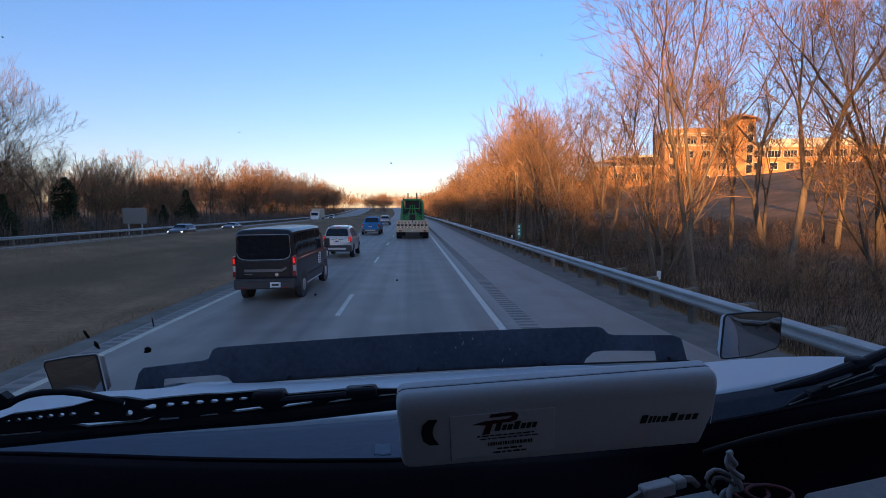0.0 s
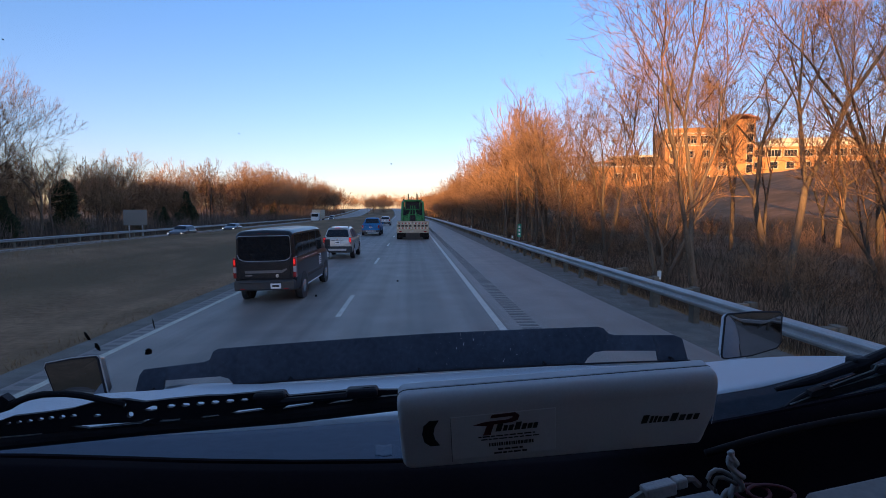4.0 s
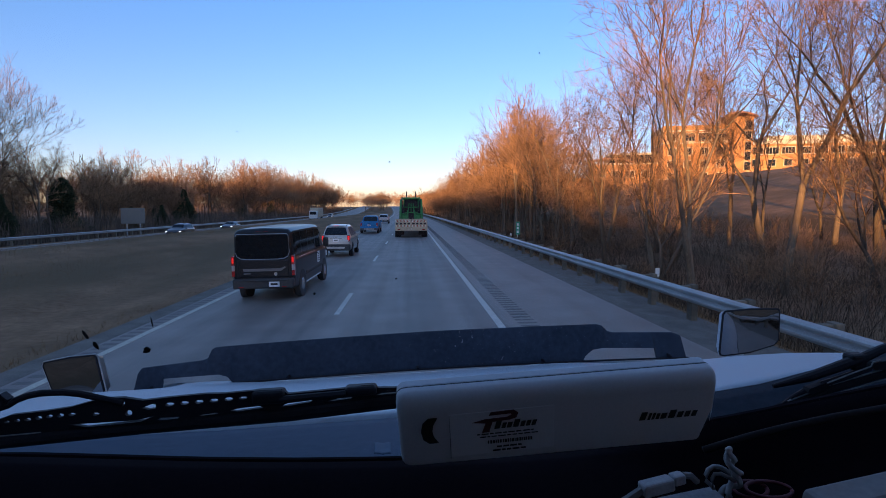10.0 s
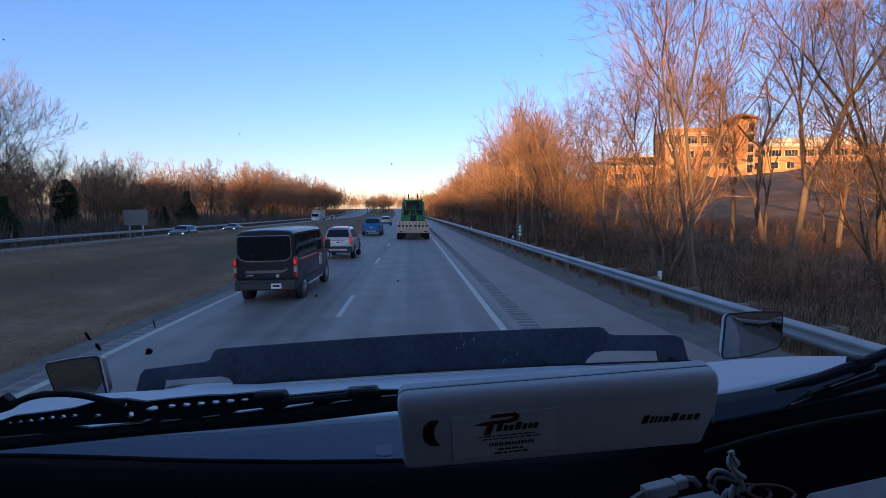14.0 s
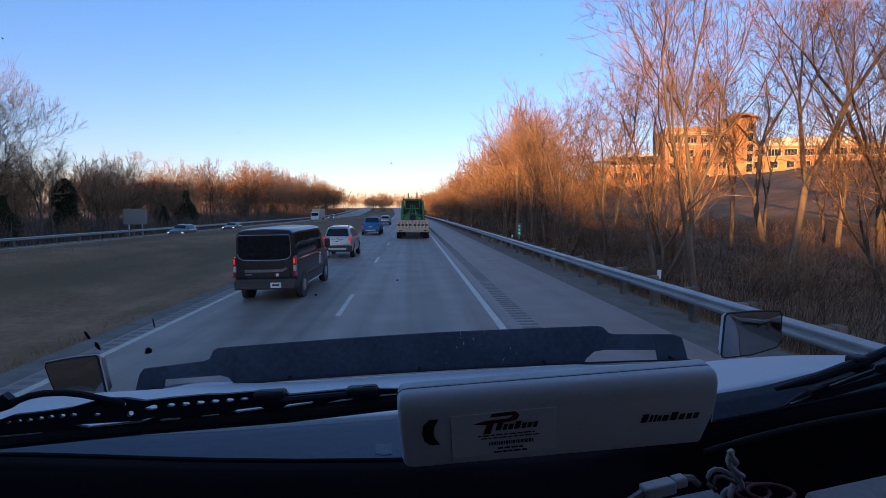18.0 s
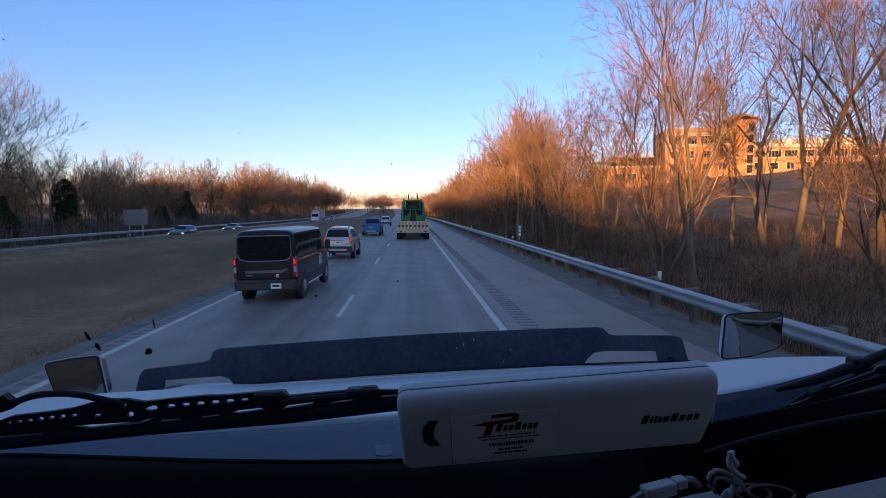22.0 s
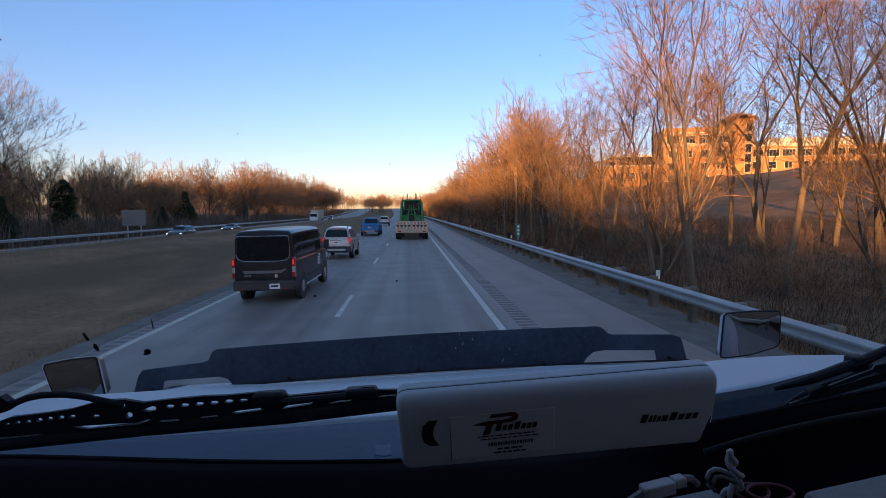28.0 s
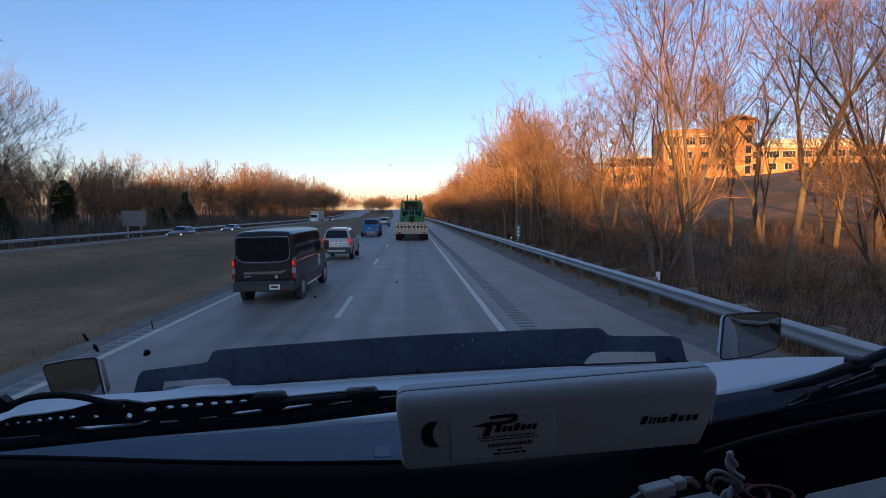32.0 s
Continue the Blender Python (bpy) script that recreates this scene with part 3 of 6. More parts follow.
NEAR = [tree_meshes(11, 18, 7, first=0.30, wide=0.55, shoots=3), tree_meshes(24, 19, 7, first=0.20, ratio=0.83, wide=0.5, stems=2, trunk=0.013),
        tree_meshes(37, 17, 7, first=0.24, wide=0.72, shoots=3), tree_meshes(43, 16, 6, first=0.20, ratio=0.84, wide=0.5, stems=4, trunk=0.013),
        tree_meshes(53, 19, 7, first=0.42, ratio=0.76, wide=0.5, trunk=0.010)]
FAR = [tree_meshes(100 + i, 13, 6, first=(0.26, 0.2, 0.3, 0.22, 0.34)[i], wide=(0.55, 0.7, 0.45, 0.6, 0.5)[i], thin=0.017, stems=(1, 3, 1, 2, 1)[i], trunk=0.013, shoots=2, fine=False) for i in range(5)]
SHRUB = [tree_meshes(200 + i, 3.0, 4, first=0.3, ratio=0.8, wide=0.7, thin=0.006, stems=7, trunk=0.010, shoots=2, fine=False) for i in range(3)]


def tree(meshes, u, y, scale, label, group="", name="bare_tree", turn=None, lean=(0, 0)):
    """A bare tree; u is counted from the road's line."""
    x = u + road_x(y)
    t = empty(name, pose(x, y, ground_z(x, y) - 0.05, lean[0], lean[1], random.uniform(0, 360) if turn is None else turn) @ Matrix.Diagonal((scale * random.uniform(0.9, 1.1), scale * random.uniform(0.9, 1.1), scale, 1)), label=label, category="tree" if name != "shrub" else "shrub", group=group)
    for n, me in zip(("trunk", "crown"), meshes):
        part(n, me, None, t)
    return t


LIGHT = [np.array(grow(300 + i, 13, 5, first=(0.26, 0.2, 0.3)[i], wide=(0.6, 0.7, 0.5)[i], thin=0.03, stems=(1, 3, 2)[i], trunk=0.013, shoots=1, fine=False)) for i in range(3)]
FAINT = [np.array(grow(320 + i, 13, 4, first=(0.26, 0.2, 0.3)[i], wide=(0.6, 0.7, 0.5)[i], thin=0.07, stems=(1, 3, 2)[i], trunk=0.014, shoots=1, fine=False)) for i in range(3)]


def wood(name, spots, label, kinds=LIGHT):
    """A far wood as one mesh of branches."""
    rng = random.Random(len(spots))
    out = []
    for u, y, s in spots:
        x = u + road_x(y)
        a = rng.choice(kinds).copy()
        t = rng.uniform(0, 6.28)
        c, n = math.cos(t) * s, math.sin(t) * s
        for k in (0, 3):
            px, py = a[:, k].copy(), a[:, k + 1].copy()
            a[:, k], a[:, k + 1], a[:, k + 2] = px * c - py * n + x, px * n + py * c + y, a[:, k + 2] * s + ground_z(x, y)
        out.append(a)
    return tagged(new(name, pieces_mesh(name, np.concatenate(out), 3, TWIG)), label, "wood", kind="stuff")


def cedar_mesh(seed, h, r):
    """Evergreen sprays: many small leaf-like clumps set round a stem, in an uneven cone."""
    rng = random.Random(seed)
    verts, faces = [], []
    for i in range(2600):
        f = rng.random() ** 0.8
        z = h * (0.06 + 0.94 * f)
        rad = r * (1 - f) ** 0.75 * (0.75 + 0.35 * math.sin(7 * f + seed) + 0.3 * rng.random())
        a = rng.uniform(0, 2 * math.pi)
        q = rad * rng.uniform(0.55, 1.05)
        c = Vector((q * math.cos(a), q * math.sin(a), z + rng.uniform(-0.2, 0.2)))
        out = Vector((math.cos(a), math.sin(a), rng.uniform(0.1, 0.9))).normalized()
        s = rng.uniform(0.15, 0.34) * h / 9
        side = out.cross(Vector((rng.uniform(-1, 1), rng.uniform(-1, 1), 1))).normalized()
        k = len(verts)
        verts += [c - side * s * 0.5, c + side * s * 0.5, c + out * s * 1.5, c + out.cross(side) * s * 0.6]
        faces += [(k, k + 1, k + 2), (k, k + 3, k + 1), (k + 1, k + 3, k + 2), (k, k + 2, k + 3)]
    return raw("foliage", verts, faces, NEEDLE)


CEDAR_STEM = finish("trunk", rod((0, 0, -0.3), (0, 0, 7.5), 0.17, 0.03), BARK)
CEDARS = [cedar_mesh(5, 9, 2.1), cedar_mesh(8, 9, 2.7)]


def cedar(u, y, scale, wide=1.0):
    x = u + road_x(y)
    t = empty("evergreen_tree", pose(x, y, ground_z(x, y), 0, 0, random.uniform(0, 360)) @ Matrix.Diagonal((scale * wide, scale * wide, scale, 1)), label="dark green cedar with dense ragged foliage", category="tree", group="cedars along the highway")
    part("trunk", CEDAR_STEM, None, t)
    part("foliage", random.choice(CEDARS), None, t)


# roadside trees beyond the guardrail, nearest ones tall
TALL = "tall bare roadside tree catching low orange sun"
for kind, u, y, s, turn in ((2, 12.6, 50, 0.92, 40), (0, 14.5, 36, 0.80, 10), (3, 15.0, 29, 0.85, 200), (1, 12.4, 20.5, 1.0, 80), (4, 17.5, 22, 1.0, 130), (3, 19.5, 18.5, 0.95, 260), (0, 21.0, 28, 0.9, 310),
                            (0, 13.5, 3, 1.0, 10), (1, 12.6, -6, 1.0, 150), (4, 25.0, 25, 0.95, 330), (2, 24, 36, 0.9, 15), (0, 15.5, 47, 0.85, 230), (3, 18.5, 34, 0.9, 20), (1, 22.5, 21, 0.95, 45), (2, 28, 31, 0.9, 120), (4, 20, 39, 1.0, 250), (3, 13.5, 42, 0.75, 75), (0, 35, 27, 0.9, 190), (0, 12.5, 67, 1.0, 140), (2, 13.5, 58, 1.02, 250), (4, 15.5, 52, 0.98, 30), (0, 15, 77, 1.0, 310), (4, 12.2, 86, 0.95, 100), (1, 17, 63, 0.95, 180), (4, 17.5, 43, 0.95, 95), (0, 30, 23, 0.95, 300)):
    tree(NEAR[kind], u, y, s, TALL, "tall trees beside the highway", turn=turn)
rng = random.Random(77)
for i in range(84):      # a wall of trees along the rail, catching the sun
    y = 56 + 150 * ((i + rng.random()) / 84) ** 1.2
    tree(rng.choice(FAR), rng.uniform(11, 15) + 9 * rng.random() ** 2, y, rng.uniform(0.8, 1.35), "bare sunlit tree along the guardrail", "trees along the guardrail")
for i in range(14):      # thinner on the slope behind
    y = 30 + 110 * rng.random()
    tree(rng.choice(FAR), 20 + 12 * rng.random() + 0.05 * y, y, rng.uniform(0.6, 1.0), "bare sunlit tree on the bank", "trees on the bank")
for i in range(34):      # wood where the road bends away
    y = rng.uniform(165, 300)
    tree(rng.choice(FAR), rng.uniform(11, 15) + rng.uniform(0, 18), y, rng.uniform(0.8, 1.15), "sunlit bare tree in the roadside wood", "wood beside the highway")
beside = [(rng.uniform(11, 45), rng.uniform(170, 560), rng.uniform(0.8, 1.2)) for i in range(150)]
wood("roadside_wood", [p for p in beside if p[1] < 300], "sunlit bare wood beside the bend")
wood("distant_wood", [p for p in beside if p[1] >= 300], "distant sunlit bare wood beside the bend", FAINT)
for i in range(11):      # behind the camera, seen in the mirrors
    tree(rng.choice(FAR), rng.uniform(10, 24), rng.uniform(-130, -14), rng.uniform(0.9, 1.3), "bare tree behind the guardrail", "wood beside the highway")

# woods across the oncoming carriageway
deep = [(-50 - 75 * rng.random(), 60 + 520 * rng.random(), rng.uniform(0.75, 1.1)) for i in range(240)]
# unseen nearer trees, kept clear of the sun's line to the cab
deep += [(u, y, s) for u, y, s in [(-48 - 11 * rng.random(), 12 + 50 * rng.random(), rng.uniform(0.8, 1.2)) for i in range(26)] if abs(math.sin(radians(SUN_AZ)) * (y - 1.5) - math.cos(radians(SUN_AZ)) * (u + 1)) > 11]
deep = [(u, y, s * (1 + 0.5 * step(85, 210, y))) for u, y, s in deep]
wood("wood_across", [p for p in deep if p[1] < 270], "bare wood in depth across the highway")
wood("distant_wood_across", [p for p in deep if p[1] >= 270], "distant bare wood across the highway", FAINT)
for i in range(120):
    y = 36 + 320 * ((i + rng.random()) / 120) ** 1.25
    u = -45 - 14 * rng.random() ** 1.3 - (4 if y < 120 else 0)
    tree(rng.choice(FAR), u, y, rng.uniform(0.8, 1.2) * (1 + 0.5 * step(85, 210, y)), "bare tree in the wood across the highway", "wood across the highway")
for u, y, s in ((-46, 55, 1.15), (-49, 61, 1.3), (-46, 65, 0.9), (-51, 58, 1.35), (-49, 72, 0.85), (-46, 79, 0.7)):
    tree(NEAR[int(y) % 3], u, y, s * 0.95, "taller bare tree in the wood across the highway", "wood across the highway")
for i in range(30):      # island of trees in the median far ahead
    y = rng.uniform(290, 470)
    tree(rng.choice(FAR), rng.uniform(-22, -10), y, rng.uniform(0.75, 1.15), "bare tree on the median far ahead", "trees on the median")
for u, y, s in ((-45, 58, 0.62), (-49, 74, 0.95), (-46, 96, 0.55), (-44.5, 83, 0.5), (-47, 108, 0.9), (-46, 46, 0.7), (-58, 120, 0.75), (-52, 160, 0.8), (-56, 210, 1.0), (-60, 230, 1.1)):
    cedar(u, y, s, 1.25)
wood("skyline_wood", [(rng.uniform(-160, 120), rng.uniform(600, 900), rng.uniform(1.1, 1.7)) for i in range(230)], "distant bare trees on the skyline", FAINT)


# ---- brush, shrubs, grass ----
def spikes(name, count, place, low, high, radius, mat, lean, seed, label, category):
    """Stems as thin three-sided spikes in one mesh."""
    rng = random.Random(seed)
    verts, faces = [], []
    for i in range(count):
        x, y = place(rng)
        z = ground_z(x, y) - 0.03
        h = rng.uniform(low, high) * rng.uniform(0.6, 1)
        a = rng.uniform(0, 6.28)
        r = radius * rng.uniform(0.7, 1.3)
        top = (x + rng.gauss(0, lean) * h, y + rng.gauss(0, lean) * h, z + h)
        k = len(verts)
        for j in range(3):
            verts.append((x + r * math.cos(a + j * 2.094), y + r * math.sin(a + j * 2.094), z))
        verts.append(top)
        faces += [(k, k + 1, k + 3), (k + 1, k + 2, k + 3), (k + 2, k, k + 3)]
    return tagged(new(name, raw(name, verts, faces, mat)), label, category, kind="stuff")


def right_bank(rng):
    y = -20 + 190 * rng.random() ** 1.5
    return 7.6 + 26 * rng.random() ** 1.3 + road_x(y), y


def left_wood(rng):
    y = -150 + 520 * rng.random()
    return -42 - 34 * rng.random() ** 1.3 + road_x(y), y


def far_bank(rng):
    y = 150 + 330 * rng.random()
    return 9 + 30 * rng.random() + road_x(y), y


def median_near(rng):
    y = 1 + 55 * rng.random() ** 1.6
    return -6.5 - 16 * rng.random() + road_x(y), y


def verge_near(rng):
    y = 0 + 70 * rng.random() ** 1.3
    return 6.55 + 1.6 * rng.random() + road_x(y), y


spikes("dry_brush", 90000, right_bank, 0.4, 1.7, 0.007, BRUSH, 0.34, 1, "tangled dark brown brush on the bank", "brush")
spikes("dry_brush", 90000, left_wood, 1.0, 5.2, 0.03, BRUSH_PALE, 0.2, 2, "brown undergrowth below the trees", "brush")
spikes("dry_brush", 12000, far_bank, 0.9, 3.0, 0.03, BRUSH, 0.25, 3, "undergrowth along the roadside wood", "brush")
spikes("grass", 42000, median_near, 0.05, 0.16, 0.006, GRASS, 0.5, 4, "short winter grass on the median", "grass")
spikes("grass", 12000, verge_near, 0.06, 0.34, 0.006, GRASS, 0.4, 5, "rough grass under the guardrail", "grass")
for i in range(110):
    y = -8 + 150 * rng.random() ** 1.3
    tree(rng.choice(SHRUB), rng.uniform(9.0, 30), y, rng.uniform(0.55, 1.15), "leafless brown shrub on the bank", "shrubs on the bank", "shrub")
for i in range(40):
    tree(rng.choice(SHRUB), rng.uniform(-50, -41.5), rng.uniform(30, 240), rng.uniform(0.7, 1.3), "leafless shrub at the wood's edge", "shrubs across the highway", "shrub")


# ---- hospital on the hill ----
def window(parent, x, z, w, h, y=0.0, mullions=1):
    """A framed window on a facade that faces -y."""
    fr = part("window", box(x - w / 2 - 0.18, x + w / 2 + 0.18, y - 0.12, y + 0.05, z - 0.18, z + h + 0.18, 0.02), STONE_TRIM, parent)
    for i in range(mullions + 1):
        pw = w / (mullions + 1)
        part("pane", box(x - w / 2 + i * pw + 0.05, x - w / 2 + (i + 1) * pw - 0.05, y - 0.15, y - 0.10, z + 0.05, z + h - 0.05), DARK_GLASS, fr)
    return fr


def hospital():
    b = empty("hospital", pose(86, 166, 11.2, 0, 0, -14), label="orange brick hospital with pale trimmed windows on the hill", category="building")
    part("wall", box(0, 21, 0, 18, -2, 17.6), BRICK, b)
    part("parapet", box(-0.2, 21, -0.2, 18.2, 17.6, 19.2, 0.05), BRICK, b)
    part("cornice", box(-0.3, 21.02, -0.35, 18.3, 17.2, 17.65, 0.05), STONE_TRIM, b)
    part("string_course", box(-0.12, 21.01, -0.15, 18.1, 13.2, 13.6, 0.03), STONE_TRIM, b)
    for i in range(4):
        window(b, 2.9 + 5.1 * i, 14.0, 3.9, 2.6, 0, 3)
        window(b, 2.9 + 5.1 * i, 9.4, 2.4, 2.3, 0, 1)
        window(b, 2.9 + 5.1 * i, 5.2, 2.4, 2.3, 0, 1)
        window(b, 2.9 + 5.1 * i, 1.0, 2.4, 2.3, 0, 1)
    # stair tower with a curved roof
    part("tower", box(21, 27.5, -1.0, 14, -2, 21.5), BRICK, b)
    for i in range(6):
        fr = part("tower_window", box(25.0, 27.0, -1.16, -0.98, 0.6 + 3.3 * i, 3.5 + 3.3 * i), STONE_TRIM, b)
        part("pane", box(25.15, 26.85, -1.22, -1.1, 0.75 + 3.3 * i, 3.35 + 3.3 * i), DARK_GLASS, fr)
    roof = [(20.2 + 8.2 * i / 10, 21.5 + 1.5 * (1 - ((i - 3) / 7) ** 2)) for i in range(11)]
    part("tower_roof", prism(roof + [(u, v - 0.5) for u, v in roof[::-1]], -2.2, 15), ROOF_METAL, b, "curved overhanging roof")
    # long wing beyond the tower
    part("wing", box(27.5, 78, 4, 22, -2, 12.8), BRICK, b)
    part("wing_cornice", box(27.5, 78.2, 3.7, 22.2, 12.8, 13.4, 0.05), STONE_TRIM, b)
    part("penthouse", box(36, 66, 10, 20, 12.8, 16.4), STONE_TRIM, b)
    for i in range(10):
        for z in (1.6, 5.6):
            window(b, 30.6 + 4.9 * i, z, 2.3, 2.2, 4, 1)
        window(b, 30.6 + 4.9 * i, 9.6, 3.9, 2.2, 4, 3)
    # lower link on the other side
    part("link", box(-22, 0, 6, 20, -2, 7.0), BRICK, b)
    part("link_upper", box(-16, 0, 10, 20, 7.0, 10.8), DARK_GLASS, b, "glazed upper storey")
    part("link_cornice", box(-22.2, 0, 5.8, 20.2, 7.0, 7.6, 0.05), STONE_TRIM, b)
    part("link_roof", box(-16.4, -0.01, 9.5, 20.4, 10.8, 11.5, 0.05), STONE_TRIM, b)
    for i in range(4):
        window(b, -19.2 + 5 * i, 2.6, 2.6, 2.2, 6, 1)


hospital()


def pavilion():
    """The entrance canopy: an arched roof on brick piers with a banner between."""
    b = empty("entrance_canopy", pose(66, 182, 10.9, 0, 0, -12), label="arched entrance canopy on brick piers with a white banner", category="canopy")
    arch = [(-2 + 18 * i / 14, 8.6 + 1.5 * (1 - ((i - 7) / 7) ** 2)) for i in range(15)]
    part("roof", prism(arch + [(u, v - 0.45) for u, v in arch[::-1]], -2, 7), ROOF_METAL, b)
    for x in (0.0, 12.0):
        part("pier", box(x, x + 2.2, 0, 2.2, -3, 5.6, 0.05), BRICK, b)
        for s in (-1, 1):
            part("strut", rod((x + 1.1, 1.1, 5.5), (x + 1.1 + s * 1.2, 1.1, 8.9), 0.14), ROOF_METAL, b)
    ban = part("banner", box(2.3, 11.9, 0.6, 0.7, 1.4, 5.4, 0.02), BANNER, b)
    part("banner_stripe", prism([(2.3, 1.4), (11.9, 1.4), (11.9, 2.6), (8, 2.2), (5, 1.8), (2.3, 2.1)], 0.56, 0.6), BANNER_BLUE, ban)
    part("banner_mark", box(4.0, 8.6, 0.56, 0.6, 3.3, 4.2), BANNER_BLUE, ban)
    part("low_wall", box(-9, 0, 1, 8, -3, 3.2), BRICK, b)


pavilion()


def lamp_post(x, y):
    t = empty("street_lamp", pose(x, y, ground_z(x, y)), label="tall dark parking lot lamp on the hill", category="lamp post", group="lamp posts on the hill")
    part("pole", rod((0, 0, -0.3), (0, 0, 9), 0.11, 0.07), CAR_DARK, t)
    part("head", box(-0.2, 0.9, -0.2, 0.2, 8.9, 9.1, 0.03), CAR_DARK, t)


for x, y in ((47, 235), (58, 262), (56, 206)):
    lamp_post(x, y)


def board_fence(x0, x1, y):
    t = empty("rail_fence", label="low pale rail fence along the hilltop", category="fence", kind="structure")
    n = int((x1 - x0) / 2.4)
    pm = finish("fence_post", box(-0.06, 0.06, -0.06, 0.06, -0.3, 1.1), STONE_TRIM)
    zs = [ground_z(x0 + 2.4 * i, y) for i in range(n + 1)]
    for i in range(n + 1):
        part("fence_post", pm, None, t, at=pose(x0 + 2.4 * i, y, zs[i]))
    for h in (0.5, 0.95):
        b = bmesh.new()
        for i in range(n):
            tube([(x0 + 2.4 * i, y - 0.08, zs[i] + h), (x0 + 2.4 * i + 2.4, y - 0.08, zs[i + 1] + h)], 0.05, 4, b)
        part("fence_rail", b, STONE_TRIM, t)


board_fence(72, 135, 150)


# ---- signs and markers ----
def marker(u, y):
    x = u + road_x(y)
    t = empty("mile_marker", pose(x, y, ground_z(x, y)), label="small green mile marker on a steel post", category="road sign")
    part("post", box(-0.03, 0.03, -0.02, 0.02, -0.3, 2.1), GALV, t)
    s = part("plate", box(-0.15, 0.15, -0.03, -0.02, 1.15, 2.15, 0.004), GREEN_SIGN, t)
    for k in range(3):
        part("bar", box(-0.07, 0.07, -0.034, -0.03, 1.28 + 0.28 * k, 1.46 + 0.28 * k), BANNER, s)


marker(8.3, 38)


def delineator(u, y):
    x = u + road_x(y)
    t = empty("delineator", pose(x, y, ground_z(x, y)), label="short post with a white reflector cap behind the guardrail", category="road marker", group="delineators")
    part("post", box(-0.05, 0.05, -0.015, 0.015, -0.3, 0.74, 0.005), WOOD_POST, t)
    part("cap", box(-0.055, 0.055, -0.018, 0.018, 0.74, 0.98, 0.006), TRAILER_WHITE, t, "white reflective cap")
    part("reflector", box(-0.04, 0.04, -0.022, -0.017, 0.8, 0.94), PLATE, t)


for y in (13.5, 34, 58, 95):
    delineator(6.95, y)


def big_sign(u, y, w, h, z):
    x = u + road_x(y)
    t = empty("highway_sign", pose(x, y, ground_z(x, y), 0, 0, 8), label="bare metal back of a large highway sign on two posts", category="road sign")
    part("panel", box(-w / 2, w / 2, 0, 0.04, z, z + h, 0.02), SIGN_BACK, t)
    for s in (-1, 1):
        part("post", box(s * w * 0.28 - 0.07, s * w * 0.28 + 0.07, 0.045, 0.2, -0.4, z + h), GALV, t)
    for k in range(3):
        part("stiffener", box(-w / 2 + 0.05, w / 2 - 0.05, -0.05, -0.004, z + 0.3 + k * (h - 0.6) / 2 - 0.03, z + 0.33 + k * (h - 0.6) / 2), SIGN_BACK, t)


big_sign(-40.6, 76, 3.2, 2.3, 1.7)


# ---- vehicles ----
def taper(bm, z0, z1, amount, ends=0.0):
    for v in bm.verts:
        if v.co.z > z0:
            v.co.x *= 1 - amount * (v.co.z - z0) / (z1 - z0)
    return bm


def wheel_pair(t, y, track, r, w):
    for s in (-1, 1):
        x = s * track / 2
        wh = part("wheel", rod((x - w / 2, y, r), (x + w / 2, y, r), r, sides=24), RUBBER, t)
        part("rim", rod((x + s * w / 2 - s * 0.02, y, r), (x + s * (w / 2 + 0.012), y, r), r * 0.62, r * 0.5, sides=16), CHROME, wh)


SUV = dict(y=(0, 0.04, 0.14, 0.36, 0.62, 1.2, 2.0, 2.55, 3.0, 3.35, 3.8, 4.1, 4.25), roof=(0.98, 1.06, 1.20, 1.53, 1.625, 1.66, 1.655, 1.57, 1.25, 1.07, 0.99, 0.87, 0.72),
           wide=(0.90, 0.94, 0.97, 0.99, 1, 1, 1, 1, 1, 0.99, 0.97, 0.92, 0.82), top=(0.86, 0.84, 0.80, 0.74, 0.73, 0.72, 0.72, 0.73, 0.78, 0.86, 0.86, 0.84, 0.8), low=(0.40, 0.36, 0.34, 0.32, 0.30, 0.28, 0.28, 0.28, 0.28, 0.28, 0.28, 0.30, 0.36), belt=1.02,
           panes=((0.52, 1.02), (1.10, 1.86), (1.93, 2.72)), rear=(0.15, 0.37), front=(2.56, 3.08), wheels=(0.80, 3.36), r=0.34)
SALOON = dict(SUV, roof=(0.92, 0.98, 1.0, 1.02, 1.12, 1.40, 1.45, 1.38, 1.12, 0.98, 0.92, 0.82, 0.70), belt=0.95, panes=((1.05, 1.35), (1.42, 2.0), (2.06, 2.7)), rear=(0.66, 1.15))
PICKUP = dict(y=(0, 0.03, 0.1, 1.94, 1.97, 2.10, 2.4, 3.0, 3.5, 3.95, 4.3, 4.9, 5.4, 5.6), roof=(1.10, 1.12, 1.13, 1.13, 1.16, 1.72, 1.84, 1.86, 1.83, 1.55, 1.20, 1.14, 1.02, 0.82),
              wide=(0.95, 0.97, 0.98, 1, 1, 1, 1, 1, 1, 1, 1, 0.98, 0.95, 0.85), top=(0.93, 0.93, 0.93, 0.93, 0.86, 0.78, 0.74, 0.74, 0.75, 0.8, 0.88, 0.88, 0.86, 0.82), low=(0.55, 0.52, 0.5, 0.46, 0.45, 0.42, 0.42, 0.42, 0.42, 0.42, 0.42, 0.42, 0.45, 0.5), belt=1.13,
              panes=((2.24, 2.95), (3.02, 3.80)), rear=(1.99, 2.10), front=(3.52, 4.22), wheels=(1.05, 4.65), r=0.40)
KNOTS = (0, 0.08, 0.2, 0.45, 0.5, 0.8, 0.9, 1.0)


